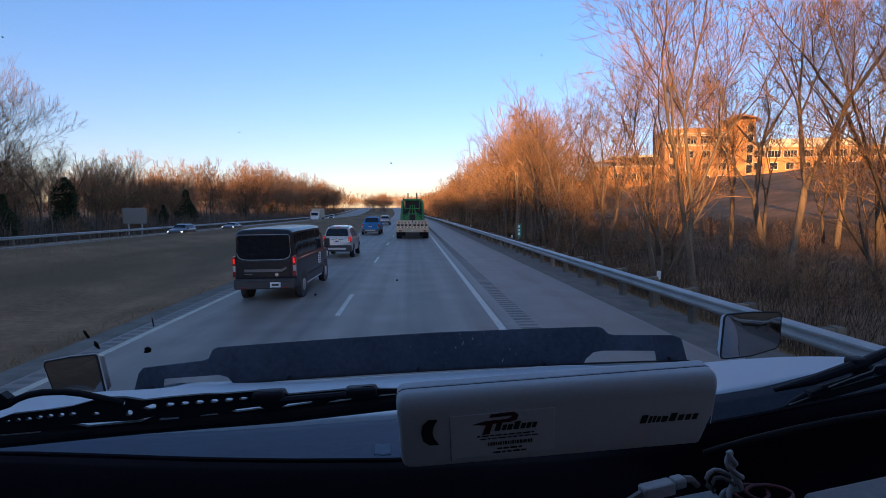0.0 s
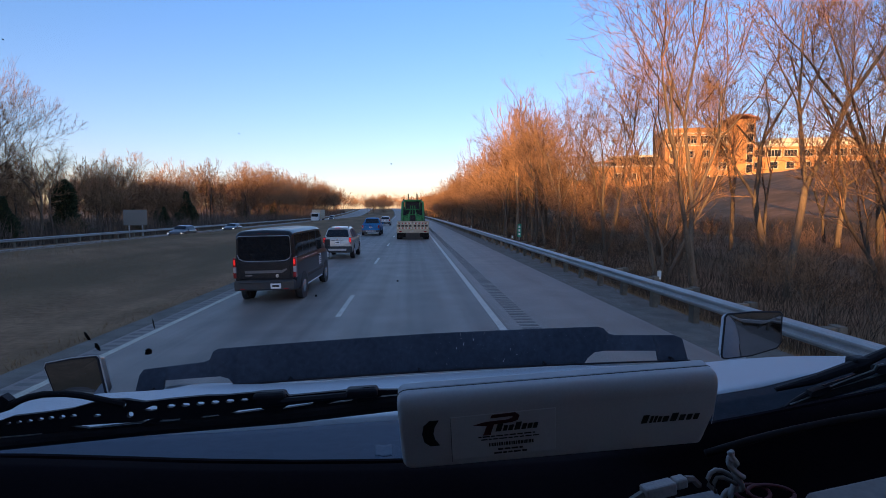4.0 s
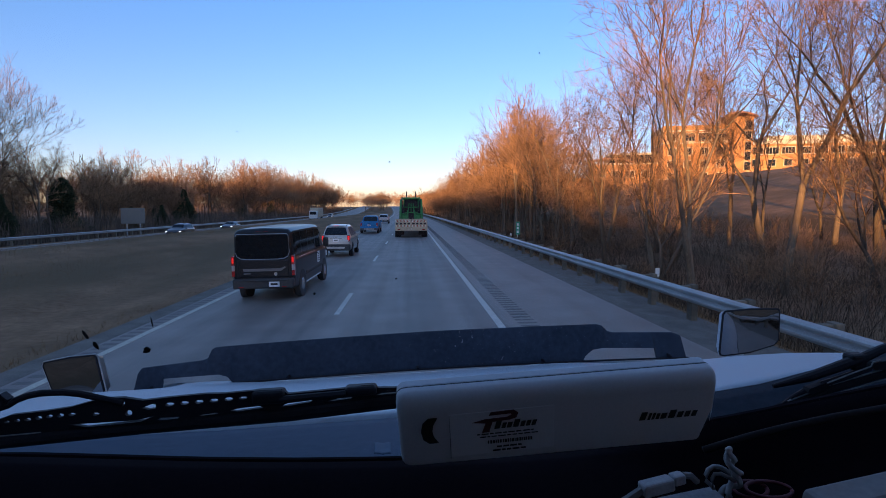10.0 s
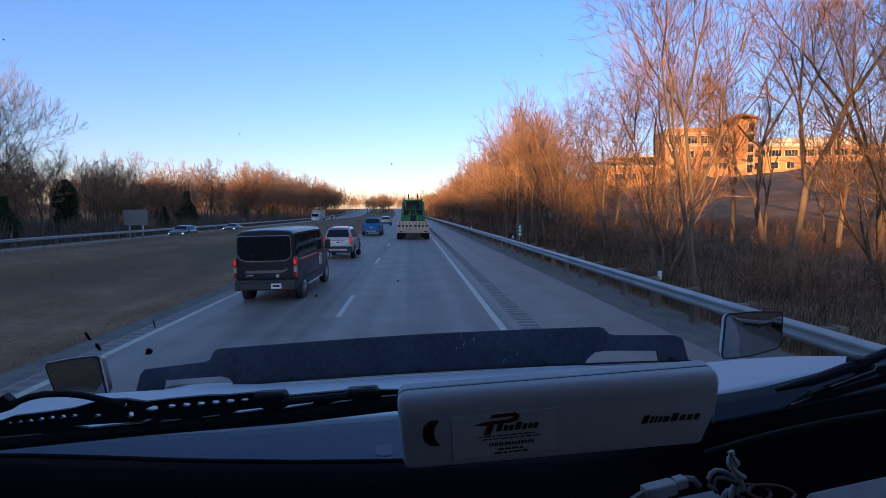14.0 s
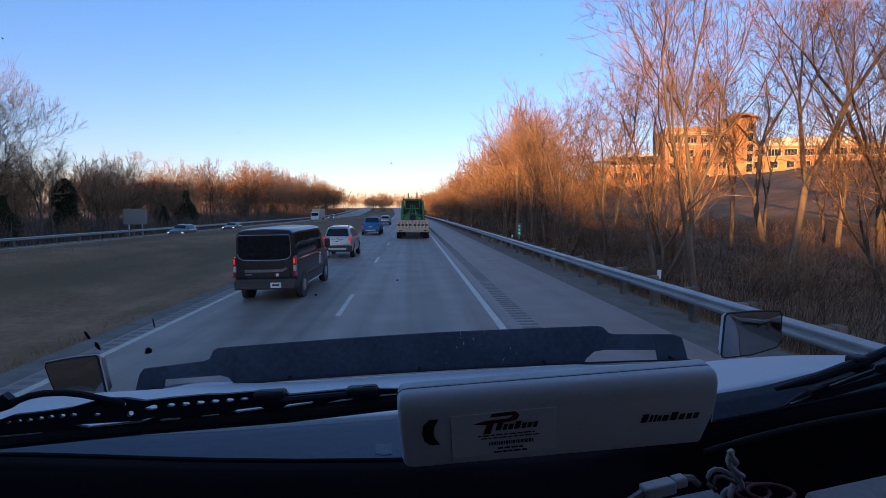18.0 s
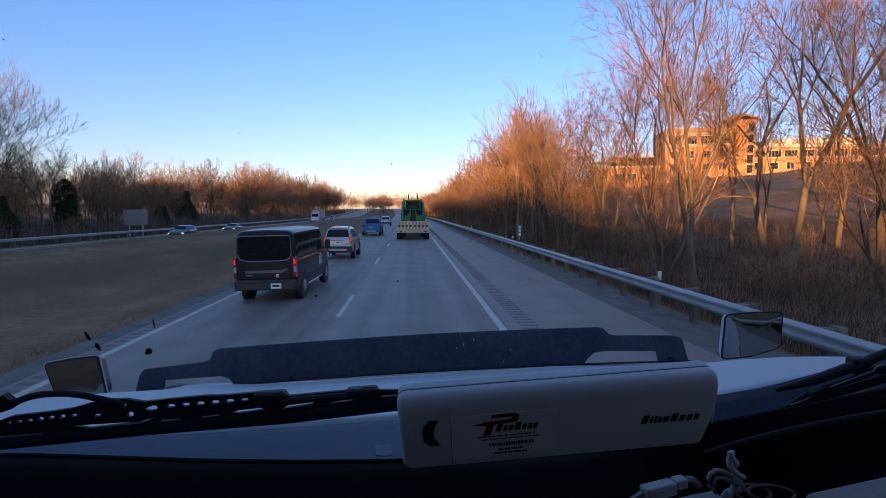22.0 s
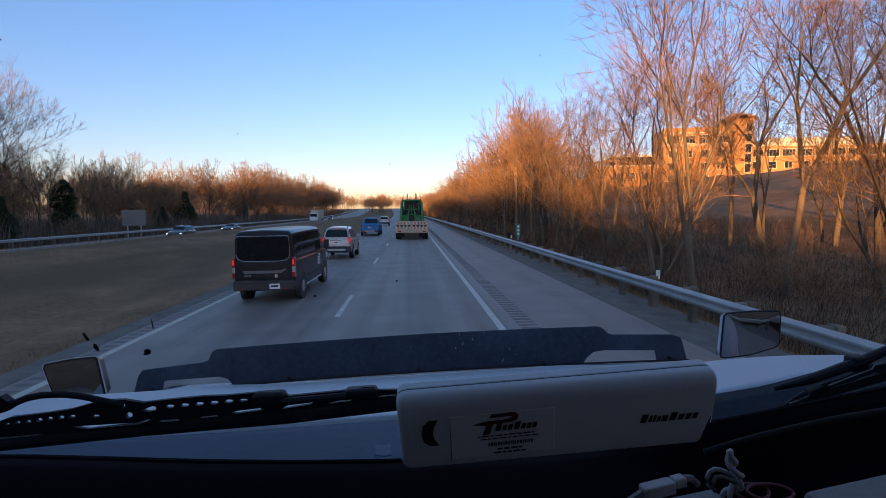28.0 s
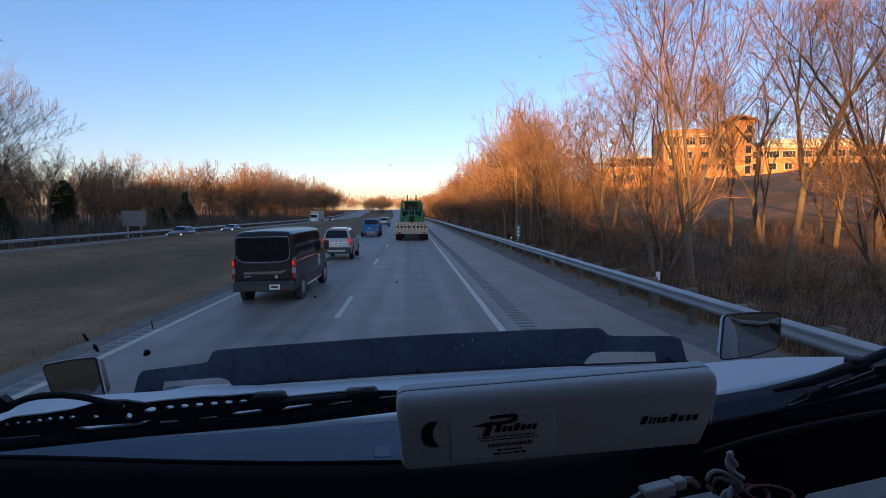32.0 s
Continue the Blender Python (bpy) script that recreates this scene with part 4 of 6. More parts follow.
def body_point(k, W, y, t, s=1, out=0.0):
    """A point on a car's skin: y along it, t from the sill (0) over the belt (0.5) to the roof's middle (1)."""
    w = W / 2 * float(np.interp(y, k["y"], k["wide"]))
    z0, zr, tp = (float(np.interp(y, k["y"], k[n])) for n in ("low", "roof", "top"))
    b = min(k["belt"], zr - 0.05)
    rw = W / 2 * tp
    xs = (w * 0.86, w * 0.97, w, w * 0.985, w * 0.955, rw, rw * 0.86, 0)
    zs = (z0, z0 + 0.06, z0 + (b - z0) * 0.35, b - 0.04, b, max(b, zr - 0.10), zr - 0.025, zr)
    x, z = float(np.interp(t, KNOTS, xs)), float(np.interp(t, KNOTS, zs))
    return (s * (x + out * (1 if t < 0.85 else 0)), y - (out if t > 0.85 else 0) * (1 if y < 2 else -1), z + (out if t > 0.85 else 0))


def skin(name, k, W, ys, ts, mat, out=0.0, side=0, thick=False):
    """A patch of the skin, on one side or across the whole roof."""
    rows = [[body_point(k, W, y, t, 1, out) for t in ts] + ([body_point(k, W, y, t, -1, out) for t in ts[::-1] if t < 1] if not side else []) for y in ys]
    if side < 0:
        rows = [[(-x, y, z) for x, y, z in r] for r in rows]
    n = len(rows[0])
    verts = [v for r in rows for v in r]
    faces = [(j * n + i, j * n + i + 1, (j + 1) * n + i + 1, (j + 1) * n + i) for j in range(len(rows) - 1) for i in range(n - 1)]
    if not side and not thick:
        faces += [tuple(range(n)), tuple((len(rows) - 1) * n + i for i in range(n))[::-1]]
        faces += [(j * n, (j + 1) * n, (j + 1) * n + n - 1, j * n + n - 1) for j in range(len(rows) - 1)]
    b = bmesh.new()
    vs = [b.verts.new(v) for v in verts]
    for f in faces:
        b.faces.new([vs[i] for i in f])
    bmesh.ops.recalc_face_normals(b, faces=b.faces[:])
    for e in b.edges:
        if len(e.link_faces) == 2 and e.calc_face_angle(0) > 0.6:
            e.smooth = False
    return finish(name, b, mat, True)


def wedge_pane(w0, y0, z0, w1, y1, z1, out=0.03):
    """A leaning pane with rounded corners: half widths and places of its lower and upper edges."""
    b = bmesh.new()
    lean = Vector((0, y1 - y0, z1 - z0)).normalized()
    nrm = Vector((0, -lean.z, lean.y))
    rim = [(-1, 0.10), (-0.94, 0.0), (0.94, 0.0), (1, 0.10), (1, 0.88), (0.92, 1.0), (-0.92, 1.0), (-1, 0.88)]
    rings = []
    for d in (-0.03, out):
        rings.append([b.verts.new(Vector((u * (w0 + (w1 - w0) * f), y0 + (y1 - y0) * f, z0 + (z1 - z0) * f)) + nrm * d) for u, f in rim])
    n = len(rim)
    b.faces.new(rings[0])
    b.faces.new(rings[1][::-1])
    for i in range(n):
        b.faces.new((rings[0][i], rings[1][i], rings[1][(i + 1) % n], rings[0][(i + 1) % n]))
    bmesh.ops.recalc_face_normals(b, faces=b.faces[:])
    return b


def car(name, label, paint, at, W=1.77, kind=SUV, lit=True, head=False, rails=False):
    """A car with its rear at y = 0."""
    truck = kind is PICKUP
    t = empty(name, at, label=label, category="pickup truck" if truck else "car")
    k, L, belt = kind, kind["y"][-1], kind["belt"]
    ys = sorted(set(list(k["y"]) + [L * i / 30 for i in range(31)]))
    part("body", skin("body", k, W, ys, [i / 24 for i in range(25)], paint), None, t)
    for a, b in k["panes"]:
        for s in (-1, 1):
            part("side_window", skin("side_window", k, W, [a + (b - a) * i / 6 for i in range(7)], [0.53 + 0.25 * i / 5 for i in range(6)], SIDE_GLASS, 0.006, s), None, t)
    if truck:
        part("rear_window", wedge_pane(0.74, 2.02, 1.24, 0.64, 2.13, 1.72, 0.06), CAR_GLASS, t)
    if kind is SUV:
        part("rear_window", wedge_pane(W * 0.375, 0.07, 1.155, W * 0.315, 0.30, 1.485), CAR_GLASS, t, "dark tinted rear window")
    for nm, (a, b), lo in ((("rear_window", k["rear"], 0.83),) if kind is SALOON else ()) + (("windscreen", k["front"], 0.83),):
        part(nm, skin(nm, k, W, [a + (b - a) * i / 6 for i in range(7)], [lo + (1 - lo) * i / 6 for i in range(7)], CAR_GLASS, 0.008, 0, True), None, t)
    zt = (0.78, 1.12) if kind is SUV else (0.72, 0.97) if not truck else (0.72, 1.12)
    for s in (-1, 1):
        x = s * (W / 2 * 0.90 - 0.05)
        lamp = part("tail_light", prism([(x - s * 0.09, zt[0] + 0.09), (x - s * 0.08, zt[1]), (x + s * 0.06, zt[1] - 0.01), (x + s * 0.07, zt[0] + 0.06), (x, zt[0])] if s > 0 else [(x - s * 0.09, zt[0] + 0.09), (x, zt[0]), (x + s * 0.07, zt[0] + 0.06), (x + s * 0.06, zt[1] - 0.01), (x - s * 0.08, zt[1])], -0.02, 0.14, bevel=0.012), TAIL_OFF, t, "red tail light")
        if lit:
            for z in (0.42, 0.78):
                zc = zt[0] + (zt[1] - zt[0]) * z
                part("lit_lens", box(x - s * 0.005 - 0.055, x - s * 0.005 + 0.055, -0.03, -0.012, zc - 0.045, zc + 0.045, 0.015, 2), TAIL, lamp)
        part("reverse_lens", box(x - s * 0.03 - 0.05, x - s * 0.03 + 0.05, -0.026, -0.01, zt[0] + 0.07, zt[0] + 0.11, 0.008), PLATE, lamp)
        part("headlight", box(x - 0.14, x + 0.10, L - 0.28, L - 0.06, 0.64, 0.78, 0.03, 2), HEADLIGHT if head else PLATE, t)
        mx, my = s * (W / 2 + 0.07), k["panes"][-1][1] - 0.1
        part("door_mirror", box(mx - 0.09, mx + 0.09, my, my + 0.12, belt - 0.01, belt + 0.15, 0.04, 2), paint, t)
        for y in [p[0] + 0.08 for p in k["panes"][-2:]]:
            part("door_handle", box(s * (W / 2 + 0.008) - 0.012, s * (W / 2 + 0.008) + 0.012, y, y + 0.17, belt - 0.17, belt - 0.135, 0.006), CHROME, t)
    part("rear_bumper", box(-W / 2 * 0.95, W / 2 * 0.95, -0.07, 0.22, 0.33, 0.66 if kind is SUV else 0.58, 0.06, 3), BUMPER if not truck else CAR_DARK, t)
    part("skid_plate", prism([(-0.54, 0.53), (-0.50, 0.43), (0.50, 0.43), (0.54, 0.53)], -0.095, -0.05, bevel=0.012), GALV, t)
    plate = part("number_plate", box(-0.16, 0.16, -0.03, 0.0, 0.80, 0.93, 0.004), PLATE, t)
    part("plate_bar", box(-0.11, 0.11, -0.035, -0.03, 0.845, 0.89), INK, plate)
    if truck:
        part("load_bed", box(-W / 2 * 0.80, W / 2 * 0.80, 0.12, 1.88, 1.127, 1.136), BLACK_PLASTIC, t, "dark open load bed")
        for s in (-1, 1):
            part("bed_rail", box(s * W / 2 * 0.88 - 0.06, s * W / 2 * 0.88 + 0.06, 0.06, 1.95, 1.10, 1.20, 0.03, 2), paint, t)
        part("tailgate_top", box(-W / 2 * 0.86, W / 2 * 0.86, 0.0, 0.08, 1.08, 1.20, 0.025, 2), paint, t)
        part("tailgate_crease", box(-W / 2 * 0.78, W / 2 * 0.78, -0.008, 0.02, 0.80, 0.815, 0.003), BLACK_PLASTIC, t)
        part("tailgate_handle", box(-0.14, 0.14, -0.02, 0.0, 0.98, 1.04, 0.008), BLACK_PLASTIC, t)
    else:
        part("trim_strip", box(-0.36, 0.36, -0.03, 0.0, 0.955, 0.98, 0.006), CHROME, t)
    if rails:
        part("brake_light", box(-0.16, 0.16, 0.245, 0.265, 1.585, 1.605, 0.004), TAIL, t, "high brake light")
        part("rear_wiper", tube([(0.0, 0.13, 1.21), (-0.18, 0.155, 1.25), (-0.36, 0.16, 1.265)], 0.012, 6), BLACK_PLASTIC, t)
        part("badge", box(-0.05, 0.05, -0.012, 0.02, 0.995, 1.035, 0.006), CHROME, t)
        part("spoiler", box(-0.50, 0.50, 0.26, 0.46, 1.575, 1.615, 0.018, 2), paint, t)
        for s in (-1, 1):
            part("roof_rail", tube([(s * 0.55, 0.62, 1.58), (s * 0.56, 0.75, 1.655), (s * 0.56, 2.1, 1.67), (s * 0.55, 2.3, 1.60)], 0.018, 6), BLACK_PLASTIC, t)
    for y in k["wheels"]:
        for s in (-1, 1):
            part("wheel_arch", rod((s * (W / 2 - 0.14), y, k["r"] + 0.02), (s * (W / 2 + 0.004), y, k["r"] + 0.02), k["r"] + 0.07, sides=24), BLACK_PLASTIC, t)
        wheel_pair(t, y, W - 0.20, k["r"], 0.23)
    return t


def on_road(u, y, back=False):
    x = u + road_x(y)
    slope = math.degrees(math.atan2(road_z(y + 3) - road_z(y - 3), 6))
    turn = -math.degrees(math.atan2(road_x(y + 3) - road_x(y - 3), 6))
    return pose(x, y, road_z(y) + (opposite_drop(y) if u < -20 else 0) + 0.004, slope, 0, turn) @ (pose(0, 0, 0, 0, 0, 180) if back else Matrix())


VAN = dict(y=(0, 0.05, 0.14, 0.4, 1.0, 3.3, 3.7, 4.1, 4.45, 4.6, 4.9, 5.1), roof=(1.90, 1.97, 2.01, 2.03, 2.04, 2.04, 2.01, 1.80, 1.40, 1.26, 1.12, 0.86),
           wide=(0.93, 0.97, 0.99, 1, 1, 1, 1, 1, 0.99, 0.98, 0.95, 0.86), top=(0.87, 0.885, 0.895, 0.90, 0.90, 0.90, 0.90, 0.89, 0.89, 0.9, 0.88, 0.82), low=(0.42, 0.38, 0.34, 0.30, 0.28, 0.28, 0.28, 0.28, 0.28, 0.28, 0.30, 0.36), belt=1.16,
           panes=((0.22, 1.02), (1.06, 1.92), (1.96, 2.92), (3.02, 3.92)), wheels=(0.92, 4.25), r=0.34)


def passenger_van(at, W=1.80):
    """A low-roofed passenger van with its rear at y = 0."""
    t = empty("passenger_van", at, label="glossy black passenger van with lit tail lights in the passing lane", category="van")
    k, L = VAN, VAN["y"][-1]
    part("body", skin("body", k, W, sorted(set(list(k["y"]) + [L * i / 34 for i in range(35)])), [i / 24 for i in range(25)], VAN_BLACK), None, t)
    for a, b in k["panes"]:
        for s in (-1, 1):
            part("side_window", skin("side_window", k, W, [a + (b - a) * i / 6 for i in range(7)], [0.53 + 0.24 * i / 5 for i in range(6)], VAN_GLASS, 0.006, s), None, t, "black tinted side window")
    part("windscreen", skin("windscreen", k, W, [3.75 + 0.8 * i / 6 for i in range(7)], [0.83 + 0.17 * i / 6 for i in range(7)], VAN_GLASS, 0.008, 0, True), None, t)
    # rear doors: one round-cornered pane across both, a pale frame line below it, and the middle gap
    rim = [(-0.745, 1.36), (-0.70, 1.25), (-0.60, 1.20), (-0.42, 1.18), (0.42, 1.18), (0.60, 1.20), (0.70, 1.25), (0.745, 1.36), (0.73, 1.78), (0.69, 1.83), (-0.69, 1.83), (-0.73, 1.78)]
    part("rear_window", prism(rim, -0.012, 0.03, bevel=0.006), VAN_GLASS, t, "black tinted rear window")
    part("window_frame", tube([(u * 1.035, -0.012, 1.515 + (v - 1.515) * 1.06) for u, v in rim], 0.011, 6, closed=True), SATIN_STEEL, t, "pale reflecting edge round the rear window")
    doors = part("rear_door", box(-0.74, 0.74, -0.016, 0.03, 0.66, 1.15, 0.03, 3), VAN_BLACK, t, "glossy black lower rear doors")
    part("door_gap", box(-0.006, 0.006, -0.019, -0.010, 0.67, 1.14), RUBBER, doors)
    # pale reflection in the glossy doors, built as a grey plate
    part("door_reflection", prism([(-0.58, 0.905), (-0.56, 0.83), (0.50, 0.83), (0.66, 0.93), (0.62, 0.955), (0.48, 0.905)], -0.024, -0.010, bevel=0.006), VAN_SHEEN, doors, "grey band across the doors, painted as a reflection")
    part("badge", rod((0.36, -0.03, 0.755), (0.36, -0.012, 0.755), 0.05, sides=16), CHROME, doors)
    part("name_bar", box(-0.56, -0.36, -0.026, -0.014, 0.755, 0.785, 0.003), CHROME, doors)
    part("rear_bumper", box(-W / 2 * 0.97, W / 2 * 0.97, -0.10, 0.22, 0.36, 0.64, 0.05, 3), BUMPER, t, "dark grey plastic bumper")
    part("bumper_step", box(-W / 2 * 0.80, W / 2 * 0.80, -0.13, -0.05, 0.575, 0.60, 0.01), BUMPER, t)
    plate_base = part("number_plate", box(0.18, 0.48, -0.125, -0.105, 0.415, 0.555, 0.004), PLATE, t)
    part("plate_bar", box(0.23, 0.43, -0.130, -0.124, 0.46, 0.515), INK, plate_base)
    part("brake_light", box(-0.17, 0.17, 0.015, 0.05, 1.90, 1.925, 0.005), TAIL_OFF, t, "high brake light on the roof's edge")
    for s in (-1, 1):
        x = s * (W / 2 * 0.955)
        lamp = part("tail_light", box(x - 0.045, x + 0.038, -0.02, 0.16, 0.70, 1.26, 0.02, 3), TAIL_OFF, t, "tall red and white tail light")
        part("lit_lens", box(x - 0.032, x + 0.030, -0.030, 0.06, 1.06, 1.21, 0.02, 3), TAIL, lamp)
        part("white_lens", box(x - 0.038, x + 0.044, -0.028, 0.08, 0.85, 1.01, 0.012, 2), VAN_LENS, lamp)
        part("reflector", box(s * 0.62 - 0.07, s * 0.62 + 0.07, -0.112, -0.098, 0.40, 0.425, 0.004), TAIL_OFF, t)
        part("belt_line", skin("belt_line", k, W, [0.7 + 2.3 * i / 10 for i in range(11)], [0.485, 0.495], SATIN_STEEL, 0.008, s), None, t, "thin pale crease along the side")
        part("sill_line", box(s * (W / 2 * 0.955) - 0.02, s * (W / 2 * 0.955) + 0.02, 1.4, 3.7, 0.30, 0.335, 0.008), SATIN_STEEL, t)
        part("side_moulding", box(s * (W / 2 * 0.995) - 0.015, s * (W / 2 * 0.995) + 0.015, 1.4, 3.75, 0.56, 0.66, 0.01), BUMPER, t)
        sign = part("door_sign", box(s * (W / 2 + 0.004) - 0.006, s * (W / 2 + 0.004) + 0.006, 3.05, 3.42, 0.74, 1.10, 0.002), BANNER, t, "white lettered sign on the front door")
        for z in (0.80, 0.87, 0.94, 1.01):
            part("print_bar", box(s * (W / 2 + 0.012) - 0.002, s * (W / 2 + 0.012) + 0.002, 3.09, 3.38 - 0.06 * (z > 0.9), z - 0.012, z + 0.014), INK, sign)
        part("door_handle", box(s * (W / 2 + 0.008) - 0.014, s * (W / 2 + 0.008) + 0.014, 2.98, 3.16, 1.04, 1.08, 0.006), BUMPER, t)
        part("door_mirror", box(s * (W / 2 + 0.12) - 0.10, s * (W / 2 + 0.12) + 0.10, 3.98, 4.12, 1.20, 1.52, 0.04, 3), BUMPER, t)
        part("headlight", box(x * 0.9 - 0.14, x * 0.9 + 0.10, L - 0.35, L - 0.10, 0.80, 1.0, 0.03, 2), PLATE, t)
        for y in k["wheels"]:
            part("wheel_arch", rod((s * (W / 2 - 0.14), y, k["r"] + 0.02), (s * (W / 2 + 0.004), y, k["r"] + 0.02), k["r"] + 0.07, sides=24), BUMPER, t)
    for y in k["wheels"]:
        wheel_pair(t, y, W - 0.22, k["r"], 0.22)


passenger_van(on_road(-4.0, 13.8) @ pose(0, 0, 0, 0, -1.0, -1.0) @ Matrix.Diagonal((0.94, 1, 1, 1)))
car("sport_utility_car", "champagne compact SUV with lit tail lights and roof rails", CAR_BEIGE, on_road(-3.92, 26.5) @ pose(0, 0, 0, 0, 0, -1.0) @ Matrix.Diagonal((0.90, 0.88, 1.03, 1)), rails=True)
car("pickup_truck", "bright blue pickup truck in the passing lane", CAR_BLUE, on_road(-4.25, 52.0), W=1.95, kind=PICKUP, lit=False)
car("crossover_car", "grey crossover far ahead in the passing lane", CAR_SILVER, on_road(-4.6, 88), W=1.85, lit=False)
car("oncoming_car", "dark oncoming car with lit headlights", CAR_DARK, on_road(-28.5, 66, True), W=1.82, kind=SUV, head=True, lit=False)
car("oncoming_car", "dark oncoming car with lit headlights", CAR_DARK, on_road(-28.7, 84, True), W=1.82, kind=SALOON, head=True, lit=False)
car("oncoming_car", "dark oncoming car far ahead", CAR_DARK, on_road(-28.5, 190, True), W=1.82, head=True, lit=False)


def loader_truck():
    """A low trailer with striped ramps carrying a green farm machine, behind its tractor unit."""
    t = empty("lowboy_trailer", on_road(0.1, 44.5), label="lowboy trailer with upright reflective ramps", category="trailer")
    W = 2.9
    part("deck", box(-W / 2, W / 2, 0.5, 13, 0.95, 1.15, 0.02), TRAILER_DECK, t)
    part("bumper_beam", box(-W / 2, W / 2, 0.1, 0.5, 0.62, 1.2, 0.03), TRAILER_DECK, t)
    for s in (-1, 1):
        ramp = part("ramp", box(s * 0.72 - 0.70, s * 0.72 + 0.70, 0.0, 0.12, 0.60, 1.66, 0.02), TRAILER_DECK, t, "upright loading ramp")
        for k in range(9):
            x = s * 0.72 - 0.66 + 0.148 * k
            part("stripe", box(x, x + 0.074, -0.052, -0.041, 0.98, 1.09), TRAILER_RED if k % 2 else TRAILER_WHITE, ramp)
            part("stripe", prism([(x, 1.38), (x + 0.074, 1.38), (x + 0.074 + s * 0.06, 1.52), (x + s * 0.06, 1.52)], -0.012, 0.0), TRAILER_RED if k % 2 else TRAILER_WHITE, ramp)
        for k in range(4):
            x = s * 0.72 - 0.64 + 0.34 * k
            part("recess", box(x, x + 0.22, -0.006, 0.004, 1.16, 1.30, 0.01), BLACK_PLASTIC, ramp)
            part("rib", box(x + 0.23, x + 0.30, -0.04, 0.0, 0.84, 1.66, 0.01), TRAILER_DECK, ramp)
        part("reflector_band", box(s * 0.72 - 0.68, s * 0.72 + 0.68, -0.041, -0.03, 0.96, 1.11), TRAILER_DECK, ramp)
        part("cross_bar", box(s * 0.72 - 0.68, s * 0.72 + 0.68, -0.04, 0.0, 0.86, 0.94, 0.01), TRAILER_DECK, ramp)
        part("tail_light", box(s * 1.1 - 0.12, s * 1.1 + 0.12, -0.05, -0.01, 0.66, 0.77, 0.01), TAIL_OFF, t)
        part("mud_flap", box(s * 0.95 - 0.3, s * 0.95 + 0.3, 0.55, 0.57, 0.2, 0.9), RUBBER, t)
    part("marker_band", box(-W / 2 + 0.05, W / 2 - 0.05, 0.075, 0.098, 1.05, 1.16), TRAILER_RED, t)
    part("plate_holder", box(-0.18, 0.18, 0.07, 0.1, 0.68, 0.85), PLATE, t)
    for y in (1.0, 2.2, 11.0, 12.2):
        wheel_pair(t, y, W - 0.5, 0.48, 0.5)
    # tractor unit ahead of the trailer
    u = empty("tractor_unit", on_road(0.1, 58.5), label="dark tractor unit pulling the lowboy trailer", category="truck")
    part("cab", box(-1.2, 1.2, 2.5, 5.0, 0.9, 3.1, 0.15, 2), CAR_DARK, u)
    part("bonnet", box(-1.0, 1.0, 5.0, 7.0, 0.8, 2.0, 0.15, 2), CAR_DARK, u)
    part("chassis", box(-0.5, 0.5, 0.0, 6.8, 0.7, 1.0), BLACK_PLASTIC, u)
    for s in (-1, 1):
        part("exhaust_stack", rod((s * 1.05, 2.3, 1.0), (s * 1.05, 2.3, 4.0), 0.09, 0.08), BLACK_PLASTIC, u)
    for y in (0.8, 2.0, 6.0):
        wheel_pair(u, y, 2.1, 0.5, 0.45)
    m = empty("farm_machine", on_road(0.1, 46.5) @ pose(0, 0, 1.16), label="large green farm loader chained on the trailer", category="machine")
    part("frame", box(-0.85, 0.85, 0.0, 5.0, 0.35, 0.8, 0.04), GREEN, m)
    part("cab_glass", taper(box(-0.72, 0.72, 1.25, 3.15, 0.8, 2.3, 0.06, 2), 0.8, 2.35, 0.10), BLACK_PLASTIC, m, "dark glazed cab")
    for x in (-0.74, 0.74):
        for y in (1.22, 3.15):
            part("cab_post", rod((x, y, 0.75), (x * 0.9, y, 2.35), 0.06, sides=6), GREEN, m)
    part("roof", box(-0.84, 0.84, 1.0, 3.3, 2.28, 2.48, 0.08, 2), GREEN, m)
    for z in (1.05, 1.55):
        part("rear_bar", rod((-0.7, 1.15, z), (0.7, 1.15, z), 0.05, sides=6), GREEN, m)
    for x in (-0.32, 0.0, 0.32):
        part("rear_link", rod((x, 0.6, 0.7), (x * 0.6, 1.1, 1.9), 0.05, sides=6), GREEN, m)
    part("engine_cover", box(-0.6, 0.6, 3.2, 5.4, 0.8, 1.7, 0.1, 2), GREEN, m)
    for s in (-1, 1):
        part("boom_arm", tube([(s * 0.98, 0.1, 0.5), (s * 0.98, 0.3, 1.5), (s * 0.95, 1.2, 2.2), (s * 0.9, 2.6, 2.3)], 0.11, 6), GREEN, m)
        part("hydraulic_ram", rod((s * 0.6, 0.1, 0.4), (s * 0.75, 0.6, 1.5), 0.07), BLACK_PLASTIC, m)
        part("linkage", rod((s * 0.35, -0.2, 0.25), (s * 0.3, 0.1, 1.25), 0.08), GREEN, m)
        part("beacon_post", rod((s * 0.42, 1.6, 2.45), (s * 0.42, 1.6, 3.05), 0.055), BLACK_PLASTIC, m)
        for y in (0.9, 3.9):
            part("tyre", rod((s * 0.62, y, 0.62), (s * 1.12, y, 0.62), 0.62, sides=20), RUBBER, m)
    part("cross_tube", rod((-0.95, 0.2, 0.9), (0.95, 0.2, 0.9), 0.09), GREEN, m)
    part("hitch", box(-0.25, 0.25, -0.25, 0.1, 0.3, 1.0, 0.04), BLACK_PLASTIC, m)


loader_truck()


